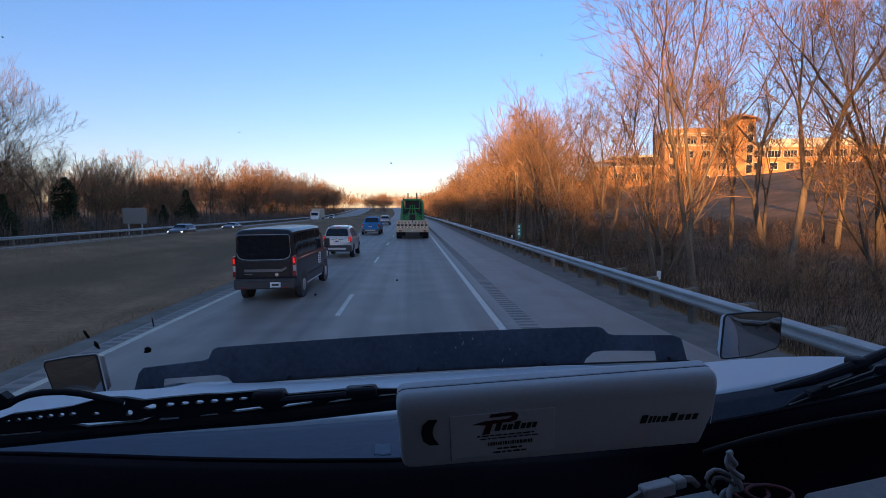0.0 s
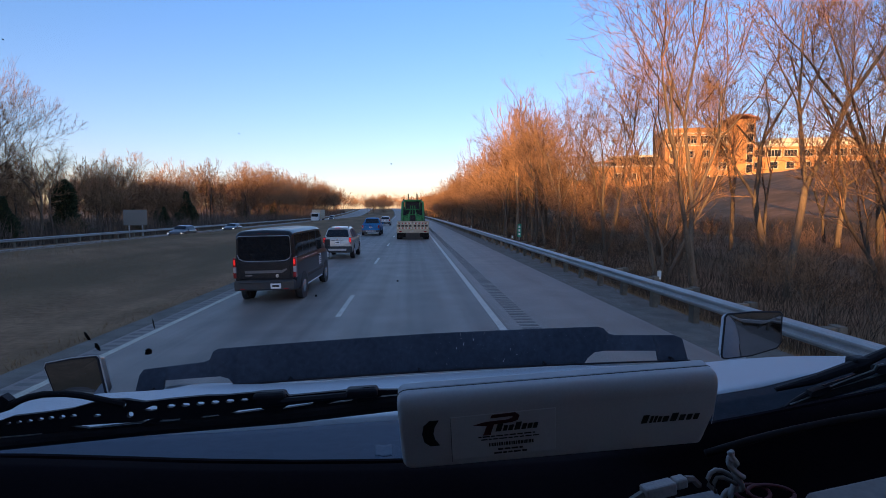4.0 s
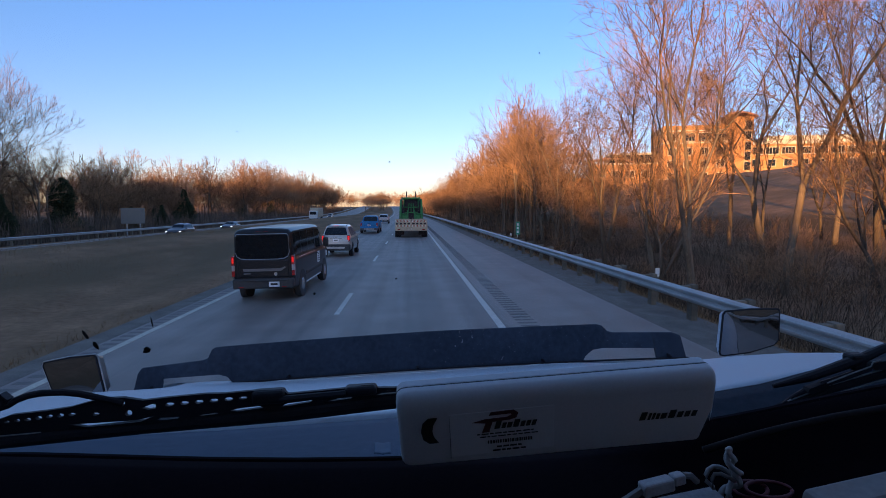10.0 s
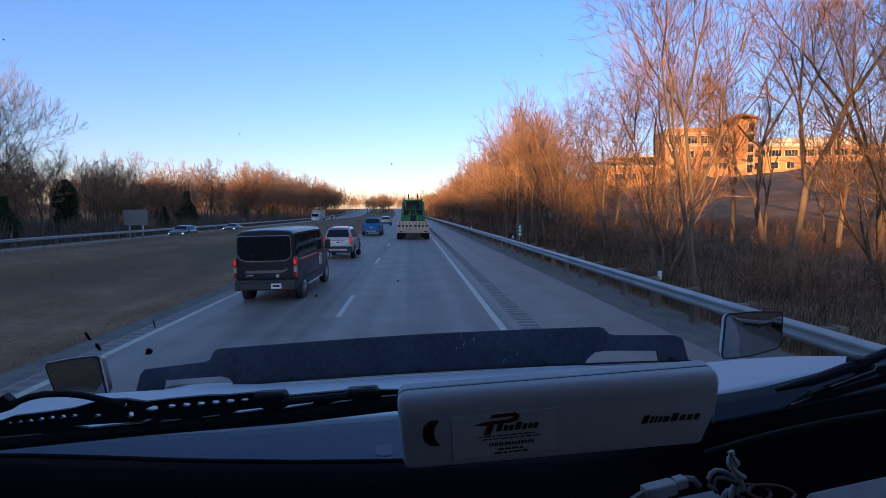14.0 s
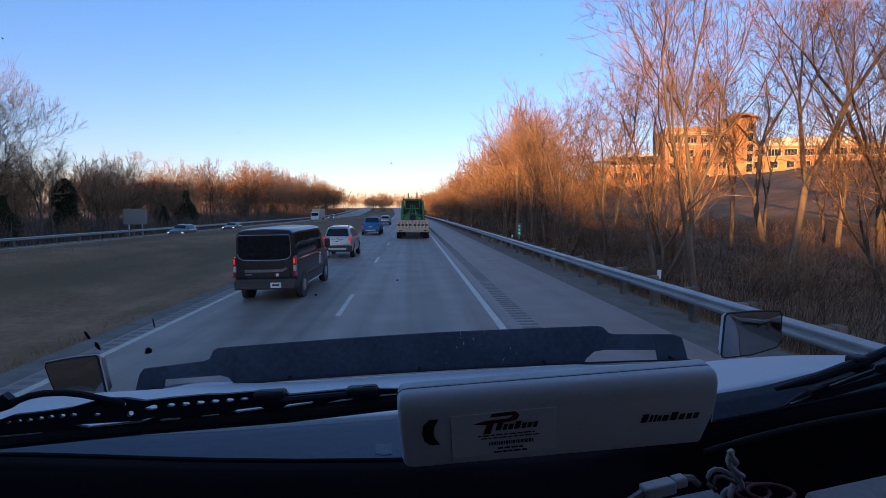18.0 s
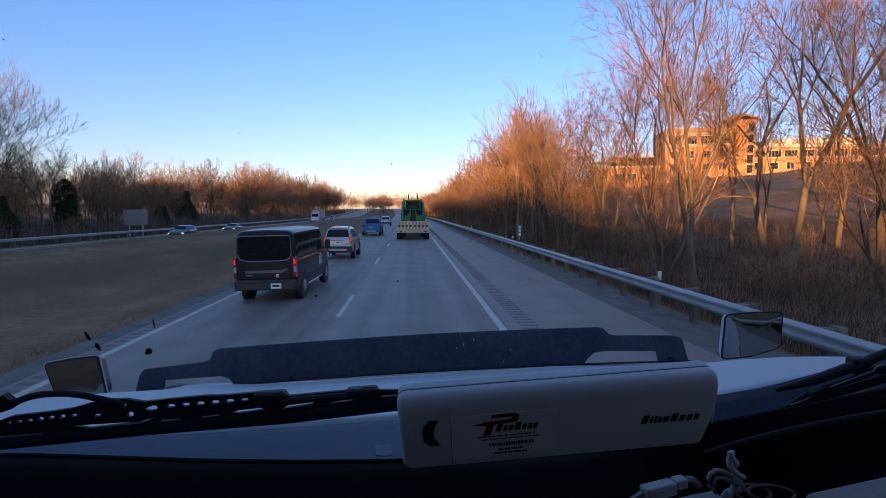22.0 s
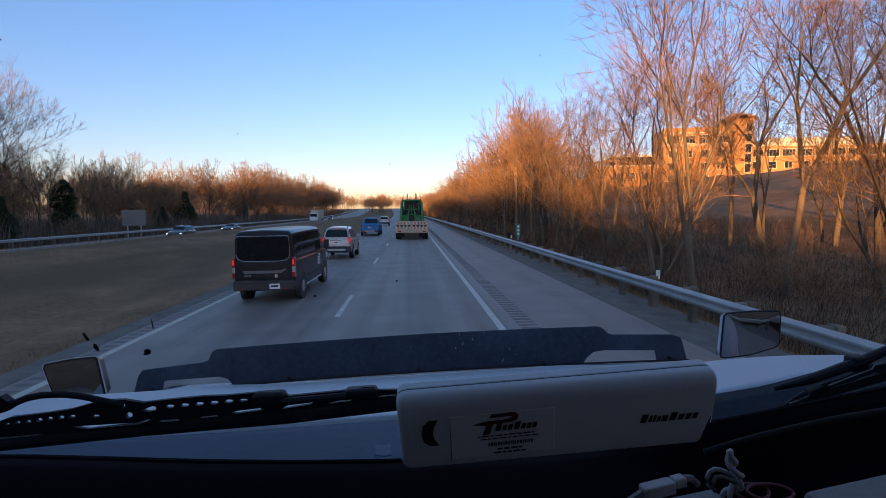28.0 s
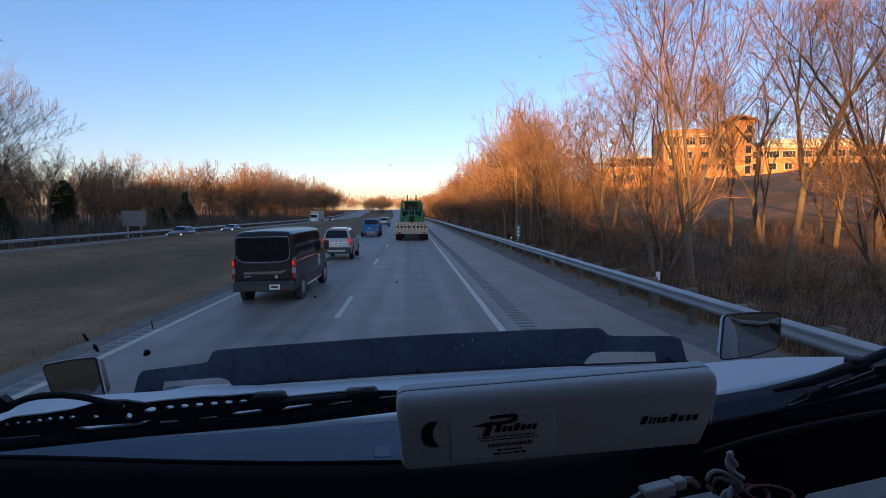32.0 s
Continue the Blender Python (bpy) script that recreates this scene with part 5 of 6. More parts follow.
def box_lorry(u, y):
    t = empty("box_lorry", on_road(u, y, True), label="brown oncoming box lorry far ahead", category="truck")
    part("box", box(-1.25, 1.25, 0, 9, 1.1, 3.9, 0.04), TRAILER_DECK, t)
    part("cab", box(-1.2, 1.2, 9.2, 11.4, 0.6, 3.0, 0.15, 2), CAR_WHITE, t)
    part("windscreen", box(-1.0, 1.0, 11.38, 11.43, 1.8, 2.7, 0.02), DARK_GLASS, t)
    for k in (1.5, 2.7, 10.2):
        wheel_pair(t, k, 2.1, 0.5, 0.4)


box_lorry(-28.8, 165)


# ---- the lorry's own cab: places are counted from the eye, leaning with the lorry ----
CAB = pose(0, 0, EYE, 0, -2.4, 0)
lorry = empty("lorry_cab", CAB @ pose(0, 0, 0), label="white long-nosed lorry with black wipers, dashboard and wing mirrors", category="truck")


def hood_z(x, y):
    """The bonnet's height: falling forward, with raised wings at both sides."""
    z = -0.318 - 0.226 * (y - 0.62) if y < 0.85 else -0.370 - 0.239 * (y - 0.85)
    wing = 0.055 * step(0.36, 0.95, abs(x)) * (1 - 0.6 * step(1.2, 1.7, y))
    roll = -0.35 * max(0.0, abs(x) - 1.0) ** 1.4 * 4
    return z + wing + roll - (0.036 * step(1.2, 1.7, y)) * step(0.88, 1.02, abs(x)) - 0.008 * x * x - 0.028 * step(0.5, 0.85, x) * step(1.0, 1.6, y)


def span(a, b, n):
    return [a + (b - a) * i / n for i in range(n + 1)]


def hood_edge(x):
    """Where the bonnet's rear edge runs, bowed forward in the middle."""
    return 0.864 + 0.066 * step(-0.66, -0.40, x) * (1 - step(0.30, 0.55, x))


hood = part("hood", grid_mesh("hood", span(-1.14, 1.14, 48), span(0, 1, 20), lambda x, v: (x * (1 - 0.10 * step(0.9, 1.76, hood_edge(x) + (1.76 - hood_edge(x)) * v)), hood_edge(x) + (1.76 - hood_edge(x)) * v, hood_z(x, hood_edge(x) + (1.76 - hood_edge(x)) * v)), HOOD_PAINT, True, 0.03), None, lorry, "white painted bonnet")
part("cowl", grid_mesh("cowl", span(-1.12, 1.12, 48), span(0, 1, 9), lambda x, v: (x, 0.52 + (hood_edge(x) - 0.532) * v, hood_z(x, 0.52 + (hood_edge(x) - 0.532) * v) - 0.006), COWL_PAINT, True, 0.03), None, lorry, "white cowl panel below the windscreen, its shade painted dark blue-grey")
part("hood_front", grid_mesh("hood_front", span(-1.02, 1.02, 24), span(0, 1, 8), lambda x, v: (x, 1.765 + 0.14 * math.sin(v * 1.5), hood_z(x, 1.76) - 1.25 * v), HOOD_PAINT, True, 0.02), None, lorry, "rounded nose of the bonnet")
for s in (-1, 1):
    part("hood_side", grid_mesh("hood_side", span(0.5, 1.76, 14), span(0, 1, 6), lambda y, v: (s * (1.145 - 0.114 * step(0.9, 1.76, y) + 0.03 * v), y, hood_z(1.14, y) - 0.01 - 1.0 * v), HOOD_PAINT, True, 0.01), None, lorry, "flank of the bonnet")
    wh = part("wheel", rod((s * 0.80, 1.05, -EYE + 0.52), (s * 1.12, 1.05, -EYE + 0.52), 0.52, sides=28), RUBBER, lorry)
    part("rim", rod((s * 1.12, 1.05, -EYE + 0.52), (s * 1.14, 1.05, -EYE + 0.52), 0.3, sides=20), CHROME, wh)


def deflector():
    """A smoked wind deflector across the bonnet's front, stepped at both ends, with a window in each end."""
    y = 1.70
    top = lambda x: np.interp(x, [-0.942, -0.93, -0.735, -0.715, -0.702, -0.685, 0.05, 0.676, 0.695, 0.714, 0.735, 0.958, 0.976], [-0.498, -0.484, -0.475, -0.468, -0.44, -0.432, -0.427, -0.431, -0.437, -0.458, -0.464, -0.472, -0.484]) - 0.019
    low = lambda x: np.interp(x, [-0.942, -0.851, -0.85, -0.846, -0.66, -0.635, -0.63, -0.629, 0.611, 0.612, 0.620, 0.645, 0.68, 0.868, 0.869, 0.976], [-0.552, -0.552, -0.552, -0.516, -0.518, -0.532, -0.545, -0.552, -0.552, -0.548, -0.535, -0.514, -0.509, -0.516, -0.552, -0.552]) - 0.019
    xs = sorted(set(span(-0.942, 0.976, 70) + [-0.93, -0.851, -0.846, -0.735, -0.715, -0.702, -0.685, -0.63, -0.629, 0.611, 0.612, 0.620, 0.645, 0.676, 0.695, 0.714, 0.735, 0.868, 0.869]))
    b = grid_mesh("wind_deflector", xs, [0.0, 0.4, 0.94, 1.0], lambda x, v: (x - 0.014, y + 0.04 - 0.055 * x * x + 0.15 * 0.25 * v + (0.006 if v > 0.95 else 0), float(low(x) + (top(x) - low(x)) * v)), TINTED, True)
    b.materials.clear()
    b.materials.append(TINTED)
    d = part("wind_deflector", b, None, lorry, "smoked plastic wind deflector with stepped ends")
    part("lower_rail", tube([(x, 1.69 + 0.04 - 0.055 * x * x, -0.569 - 0.002 * x) for x in span(-0.94, 0.965, 24)], 0.0035, 6), BLACK_PLASTIC, d, "dark lower lip of the deflector")
    for x in (-0.90, -0.45, 0.0, 0.45, 0.90):
        part("bolt", rod((x, y + 0.02 - 0.055 * x * x, -0.563), (x, y + 0.05 - 0.055 * x * x, -0.563), 0.005, sides=8), BLACK_PLASTIC, d)
    rng = random.Random(4)
    for k in range(13):
        x, z = rng.uniform(-0.1, 0.75), rng.uniform(-0.565, -0.445)
        yy = y + 0.04 - 0.055 * x * x + (z + 0.58) * 0.25
        part("dried_splash", rod((x, yy - 0.0035, z), (x + rng.uniform(-0.008, 0.008), yy - 0.003, z + rng.uniform(0.002, 0.014)), rng.uniform(0.0006, 0.0016), 0.0006, 5), TAN_PLASTIC if k % 2 else CORD_WHITE, d)


deflector()


def hood_mirror(side, cx, cz, w, h, lean, yaw, pitch):
    """A convex mirror on a bent stalk above the wing."""
    m = part("hood_mirror", tube([(cx * 0.93, 1.5, -0.60), (cx * 0.95, 1.51, -0.55), (cx, 1.54, cz - h * 0.3), (cx, 1.55, cz)], 0.022, 10), HOOD_PAINT, lorry, "convex mirror on a stalk above the wing")
    m2 = pose(cx, 1.5, cz, 0, lean, yaw) @ pose(0, 0, 0, pitch, 0, 0)
    shape = [(-0.47, 0.36), (-0.43, 0.43), (0.0, 0.49), (0.46, 0.50), (0.5, 0.45), (0.49, -0.24), (0.42, -0.36), (0.0, -0.55), (-0.42, -0.63), (-0.50, -0.62), (-0.52, -0.56)]
    if side < 0:
        shape = [(-0.50, 0.31), (-0.47, 0.40), (0.0, 0.475), (0.46, 0.49), (0.50, 0.44), (0.60, -0.49), (0.56, -0.53), (-0.32, -0.41), (-0.36, -0.36)]
    shell = prism([(u * w, v * h) for u, v in shape], 0.0, 0.04, bevel=0.005)
    for v in shell.verts:
        if v.co.y > 0.03:
            v.co.x *= 0.9
            v.co.z *= 0.86
    part("housing", shell, HOOD_PAINT if side > 0 else SATIN_STEEL, m, "pale mirror housing", at=m2)
    rim = bmesh.new()
    pts = [(u * w * 0.97, -0.002, v * h * 0.97) for u, v in shape]
    for a, b in zip(pts, pts[1:] + pts[:1]):
        rod(a, b, 0.0034, sides=6, bm=rim)
    part("rim", rim, BLACK_PLASTIC, m, at=m2)
    if side < 0:
        edge = bmesh.new()
        pts = [(u * w * 1.03, -0.001, v * h * 1.03) for u, v in shape]
        for a, b in zip(pts, pts[1:] + pts[:1]):
            rod(a, b, 0.0022, sides=6, bm=edge)
        part("bezel", edge, GALV, m, "thin bright outer bezel", at=m2)
    verts, faces = [(0, -0.007, 0)], []
    ring = []
    for a, b in zip(shape, shape[1:] + shape[:1]):
        ring += [(a[0] + (b[0] - a[0]) * k / 3, a[1] + (b[1] - a[1]) * k / 3) for k in range(3)]
    for f in (0.16, 0.33, 0.5, 0.66, 0.82, 0.96):
        verts += [(u * w * f, -0.007 + (0.0017 if side < 0 else 0.0014) * f * f, v * h * f) for u, v in ring]
    k = len(ring)
    faces += [(0, 1 + i, 1 + (i + 1) % k) for i in range(k)]
    for r in range(5):
        faces += [(1 + r * k + i, 1 + (r + 1) * k + i, 1 + (r + 1) * k + (i + 1) % k, 1 + r * k + (i + 1) % k) for i in range(k)]
    part("mirror_glass", raw("mirror_glass", verts, faces, MIRROR, True), None, m, "dark convex mirror glass", at=m2 @ pose(0, 0.001, 0))


hood_mirror(-1, -1.018, -0.446, 0.16, 0.118, -2.0, -3.2, -3.5)
hood_mirror(1, 1.066, -0.431, 0.182, 0.138, 2.0, -8.5, -2)


# windscreen wipers, parked
def wiper_left():
    w = part("wiper", tube([(-0.62, 0.60, -0.2585), (-0.514, 0.605, -0.2561), (-0.3416, 0.615, -0.2525), (-0.168, 0.62, -0.2505), (-0.03, 0.62, -0.243), (0.06, 0.62, -0.240)], lambda f: 0.0062 + 0.0030 * min(1, f * 1.6), 10), RUBBER, lorry, "black windscreen wiper parked along the glass")
    part("blade_bright_line", tube([(-0.62, 0.607, -0.2505), (-0.47, 0.607, -0.2475), (-0.34, 0.613, -0.2420), (-0.17, 0.618, -0.2400), (-0.02, 0.618, -0.2325), (0.06, 0.618, -0.2300)], 0.0009, 5), GALV, w, "thin bright line along the blade")
    # pierced linkage bar, widest where its two halves are hinged
    top = [(-0.62, -0.2440), (-0.5032, -0.2287), (-0.486, -0.2233), (-0.4468, -0.2212), (-0.4185, -0.2186), (-0.3926, -0.2128), (-0.3755, -0.2103), (-0.3557, -0.2110), (-0.3333, -0.2161), (-0.3046, -0.2144), (-0.2612, -0.2130),
           (-0.2376, -0.2140), (-0.199, -0.2129), (-0.1682, -0.2133), (-0.1611, -0.2197), (-0.0915, -0.2175), (-0.0678, -0.2147), (-0.0564, -0.2149), (-0.0505, -0.2194), (-0.0166, -0.2216), (0.06, -0.2230)]
    foot = [(0.06, -0.2290), (-0.0169, -0.2295), (-0.0700, -0.2335), (-0.1295, -0.2372), (-0.2258, -0.2395), (-0.3205, -0.2425), (-0.4223, -0.2462), (-0.5054, -0.2505), (-0.62, -0.2560)]
    holes = [(-0.4918, -0.2316, 0.0034, 0.0016), (-0.4798, -0.2307, 0.0036, 0.0019), (-0.4678, -0.2303, 0.0041, 0.0019), (-0.4551, -0.2291, 0.0041, 0.0022), (-0.4430, -0.2281, 0.0041, 0.0022), (-0.4301, -0.2278, 0.0041, 0.0025), (-0.4171, -0.2274, 0.0044, 0.0019),
             (-0.3899, -0.2290, 0.0046, 0.0019), (-0.3568, -0.2179, 0.0022, 0.0034), (-0.3514, -0.2307, 0.0042, 0.0038)] + [(-0.3030 + 0.0175 * k, -0.2231 + 0.0004 * k, 0.0054, 0.0024 - 0.0006 * (k > 4)) for k in range(6)]
    slits = [[(-0.3360, -0.2255), (-0.3230, -0.2212), (-0.3185, -0.2222), (-0.3190, -0.2268), (-0.3280, -0.2278)], [(-0.4218, -0.2399), (-0.3425, -0.2400), (-0.3222, -0.2364), (-0.3387, -0.2424), (-0.4005, -0.2444)], [(-0.3185, -0.2410), (-0.3137, -0.2390), (-0.2922, -0.2392), (-0.2937, -0.2414), (-0.3159, -0.2420)],
             [(-0.2686, -0.2388), (-0.2475, -0.2375), (-0.2463, -0.2392), (-0.2680, -0.2402)], [(-0.2324, -0.2362), (-0.2235, -0.2341), (-0.1961, -0.2325), (-0.1914, -0.2352), (-0.2244, -0.2376)], [(-0.1701, -0.2347), (-0.1616, -0.2314), (-0.1311, -0.2297), (-0.1347, -0.2322), (-0.1688, -0.2355)],
             [(-0.1153, -0.2323), (-0.1013, -0.2300), (-0.0831, -0.2291), (-0.0853, -0.2310), (-0.1139, -0.2329)], [(-0.0543, -0.2289), (-0.0472, -0.2268), (-0.0288, -0.2262), (-0.0289, -0.2280)]]
    part("arm", plate(top + foot, holes, 0.607, 0.612, slits), BLACK_PLASTIC, w, "pierced black wiper arm")
    part("joint", box(-0.205, -0.164, 0.601, 0.620, -0.2312, -0.2132, 0.006, 3), BLACK_PLASTIC, w)
    part("joint", box(-0.092, -0.052, 0.601, 0.620, -0.2280, -0.2155, 0.005, 3), BLACK_PLASTIC, w)
    part("link", tube([(-0.17, 0.604, -0.2245), (-0.13, 0.604, -0.2235), (-0.09, 0.604, -0.2225)], 0.0040, 6), BLACK_PLASTIC, w)
    part("hose", tube([(-0.56, 0.60, -0.2175), (-0.4935, 0.60, -0.2119), (-0.4823, 0.60, -0.2088), (-0.4722, 0.60, -0.203), (-0.4595, 0.60, -0.1990), (-0.4428, 0.60, -0.1965), (-0.4182, 0.60, -0.1975), (-0.3994, 0.602, -0.2019), (-0.3779, 0.604, -0.2094), (-0.3563, 0.607, -0.2172)], 0.0040, 8), RUBBER, w, "black washer hose bent over the arm")
    part("hose_clip", plate([(-0.4868, -0.1935), (-0.4790, -0.2010), (-0.4850, -0.2120), (-0.4945, -0.2135), (-0.4985, -0.2060)], [], 0.596, 0.606), BLACK_PLASTIC, w)


def wiper_right():
    w = part("wiper", tube([(0.455, 0.60, -0.2800), (0.4844, 0.60, -0.2725), (0.5332, 0.60, -0.2590), (0.6102, 0.60, -0.2425), (0.76, 0.59, -0.210)], lambda f: 0.0060 * (0.4 + 0.6 * min(1, f * 4)), 10), RUBBER, lorry, "black windscreen wiper parked along the glass")
    # highlights along this wiper's blade and link, built as thin bright tubes
    part("blade_bright_line", tube([(0.476, 0.596, -0.2690), (0.53, 0.596, -0.2520), (0.6102, 0.596, -0.2345), (0.76, 0.588, -0.203)], 0.0011, 5), GALV, w, "thin bright line along the blade")
    part("blade_low_highlight", tube([(0.478, 0.596, -0.2790), (0.53, 0.596, -0.2665), (0.6102, 0.596, -0.2490), (0.76, 0.588, -0.217)], 0.0011, 5), GALV, w)
    part("arm", tube([(0.468, 0.612, -0.2545), (0.5102, 0.602, -0.2410), (0.5608, 0.60, -0.2255), (0.5816, 0.60, -0.2196), (0.6091, 0.60, -0.2091), (0.74, 0.59, -0.168)], lambda f: 0.0030 + 0.0042 * min(1, f * 4) - 0.0022 * max(0, f - 0.5) * 2, 10), BLACK_PLASTIC, w)
    part("joint", box(0.562, 0.585, 0.594, 0.612, -0.2345, -0.2135, 0.004, 2), BLACK_PLASTIC, w)
    part("link", tube([(0.4694, 0.598, -0.2735), (0.4843, 0.598, -0.2645), (0.500, 0.598, -0.2575)], lambda f: 0.0014 + 0.002 * f, 8), BLACK_PLASTIC, w)
    part("knuckle", plate([(0.500, -0.2590), (0.503, -0.2530), (0.524, -0.2470), (0.530, -0.2490), (0.524, -0.2560), (0.508, -0.2600)], [], 0.592, 0.603), BLACK_PLASTIC, w)
    part("link", tube([(0.522, 0.597, -0.2505), (0.552, 0.597, -0.2430), (0.588, 0.597, -0.2325)], 0.0042, 8), BLACK_PLASTIC, w)
    part("link_highlight", tube([(0.526, 0.592, -0.2470), (0.556, 0.592, -0.2375), (0.585, 0.592, -0.2290), (0.588, 0.592, -0.2235), (0.598, 0.592, -0.2215)], 0.0010, 5), GALV, w)
    part("knuckle", plate([(0.588, -0.2310), (0.592, -0.2250), (0.612, -0.2215), (0.64, -0.2160), (0.64, -0.2270), (0.606, -0.2350), (0.593, -0.2350)], [], 0.592, 0.603), BLACK_PLASTIC, w)


wiper_left()
wiper_right()
part("wiper_shield", grid_mesh("wiper_shield", span(0.385, 1.0, 20), span(0, 1, 5), lambda x, v: (x, 0.60 + 0.14 * v, float(np.interp(x, [0.345, 0.475, 0.545, 0.688, 0.76, 1.0], [-0.322, -0.309, -0.3025, -0.274, -0.254, -0.19])) - 0.012 * (1 - v)), VENT_GREY, True, 0.01), None, lorry, "black cowl vent below the wiper")
part("cowl_tab", plate([(0.4332, -0.2858), (0.4718, -0.2754), (0.4711, -0.2815), (0.4386, -0.2854)], [], 0.596, 0.602), PALE_PATCH, lorry, "pale tab at the wiper's foot")


# dashboard, windscreen and the unseen tan-lined cab round the camera
def dash_edge(x):
    return float(np.interp(x, [-1.05, -0.383, -0.30, -0.214, -0.12, -0.027, 0.06, 0.15, 0.23, 0.275, 0.318, 0.359, 0.411, 0.470, 1.05], [-0.182, -0.2077, -0.2163, -0.2258, -0.2340, -0.2400, -0.2430, -0.2440, -0.2370, -0.2262, -0.2217, -0.2165, -0.2094, -0.2019, -0.15]))


part("dashboard", grid_mesh("dashboard", span(-1.05, 1.05, 60), [0, 0.04, 0.1, 0.2, 0.5, 1.0], lambda x, v: (x, 0.462 - 0.32 * v, dash_edge(x) - (0.004 + 0.034 * step(0.16, 0.27, x)) * min(v / 0.1, 1) - 0.12 * max(0, v - 0.1)), DASH_BLACK, True, 0.03), None, lorry, "black dashboard top")
part("dash_face", grid_mesh("dash_face", span(-1.05, 1.05, 20), span(0, 1, 3), lambda x, v: (x, 0.142 - 0.04 * v, dash_edge(x) - 0.113 - 0.7 * v), BLACK_PLASTIC, True, 0.02), None, lorry)
part("dash_ledge", tube([(x, 0.43, float(np.interp(x, [0.26, 0.306, 0.339, 0.389, 0.438, 0.6], [-0.232, -0.2217, -0.2158, -0.2089, -0.204, -0.192])) - 0.004) for x in span(0.262, 0.6, 16)], 0.0035, 8), LEDGE, lorry, "dull edge moulding along the dashboard", smooth=True)
part("windscreen_seal", tube([(x, 0.468, dash_edge(x) - 0.003) for x in span(-1.0, 1.0, 50)], 0.004, 6), DASH_BLACK, lorry)
pane = part("windscreen", grid_mesh("windscreen", span(-1.04, 1.04, 24), span(0, 1, 10), lambda x, v: (x, 0.478 - 0.30 * v - 0.03 * x * x, -0.262 + 0.035 * x * x + 0.90 * v), WINDSHIELD, True), None, lorry, "dusty windscreen glass")
pane.visible_shadow = False
part("roof", box(-1.08, 1.08, -1.3, 0.20, 0.63, 0.68, 0.01), CAB_FABRIC, lorry, "tan cab headliner")
part("back_wall", box(-1.08, 1.08, -1.34, -1.30, -1.4, 0.68), CAB_FABRIC, lorry)
part("cab_floor", box(-1.08, 1.08, -1.3, 0.5, -1.44, -1.40), CAB_FABRIC, lorry)
for s in (-1, 1):
    part("door", box(s * 1.06 - 0.02, s * 1.06 + 0.02, -1.3, 0.50, -1.4, -0.22), CAB_FABRIC, lorry)
    part("pillar", rod((s * 1.05, 0.46, -0.24), (s * 1.05, 0.16, 0.66), 0.035), CAB_FABRIC, lorry)
    part("rear_pillar", box(s * 1.06 - 0.02, s * 1.06 + 0.02, -1.3, -0.55, -0.22, 0.64), CAB_FABRIC, lorry)
part("corner_trim", prism([(0.29, -0.285), (0.30, -0.2345), (0.37, -0.2247), (0.60, -0.195), (0.60, -0.285)], 0.33, 0.36, bevel=0.004), TAN_PLASTIC, lorry, "dull tan trim at the dashboard's corner")

# the cab's painted shell, bumper and chassis
part("roof_shell", grid_mesh("roof_shell", span(-1.12, 1.12, 16), span(-1.36, 0.24, 10), lambda x, y: (x, y, 0.74 - 0.05 * x * x - 0.06 * max(0, y) ** 2), HOOD_PAINT, True, 0.05), None, lorry, "white cab roof")
part("rear_shell", box(-1.12, 1.12, -1.40, -1.345, -1.45, 0.69, 0.02), HOOD_PAINT, lorry)
for s in (-1, 1):
    d = part("door_shell", box(s * 1.10 - 0.015, s * 1.10 + 0.015, -0.52, 0.50, -1.42, -0.24, 0.01), HOOD_PAINT, lorry, "white door panel")
    part("door_handle", box(s * 1.12, s * 1.14, -0.42, -0.28, -0.50, -0.46, 0.005), BLACK_PLASTIC, d)
    part("side_shell", box(s * 1.10 - 0.015, s * 1.10 + 0.015, -1.36, -0.53, -1.42, 0.69, 0.01), HOOD_PAINT, lorry)
    part("chassis_rail", box(s * 0.40 - 0.05, s * 0.40 + 0.05, -3.6, 1.7, -EYE + 0.72, -EYE + 0.98), BLACK_PLASTIC, lorry)
    for y in (-2.1, -3.2):
        wh = part("rear_wheel", rod((s * 0.68, y, -EYE + 0.52), (s * 1.20, y, -EYE + 0.52), 0.52, sides=28), RUBBER, lorry)
        part("rim", rod((s * 1.20, y, -EYE + 0.52), (s * 1.21, y, -EYE + 0.52), 0.28, sides=20), CHROME, wh)
part("bumper", box(-1.12, 1.12, 1.72, 1.95, -EYE + 0.32, -EYE + 0.75, 0.06, 3), GALV, lorry)

# pale smeared reflection on the cowl, laid on as a thin coloured patch
part("reflection_patch", grid_mesh("reflection_patch", span(0, 1, 8), span(0, 1, 6), lambda a, b: (-0.066 - 0.006 * b + (0.024 + 0.002 * b) * a, 0.667 + 0.062 * b - 0.006 * a + 0.003 * math.sin(9 * a), hood_z(-0.06, 0.667 + 0.062 * b - 0.006 * a + 0.003 * math.sin(9 * a)) - 0.0052), PALE_PATCH, True, 0.0008), None, lorry, "pale smeared reflection on the cowl, built as a patch")

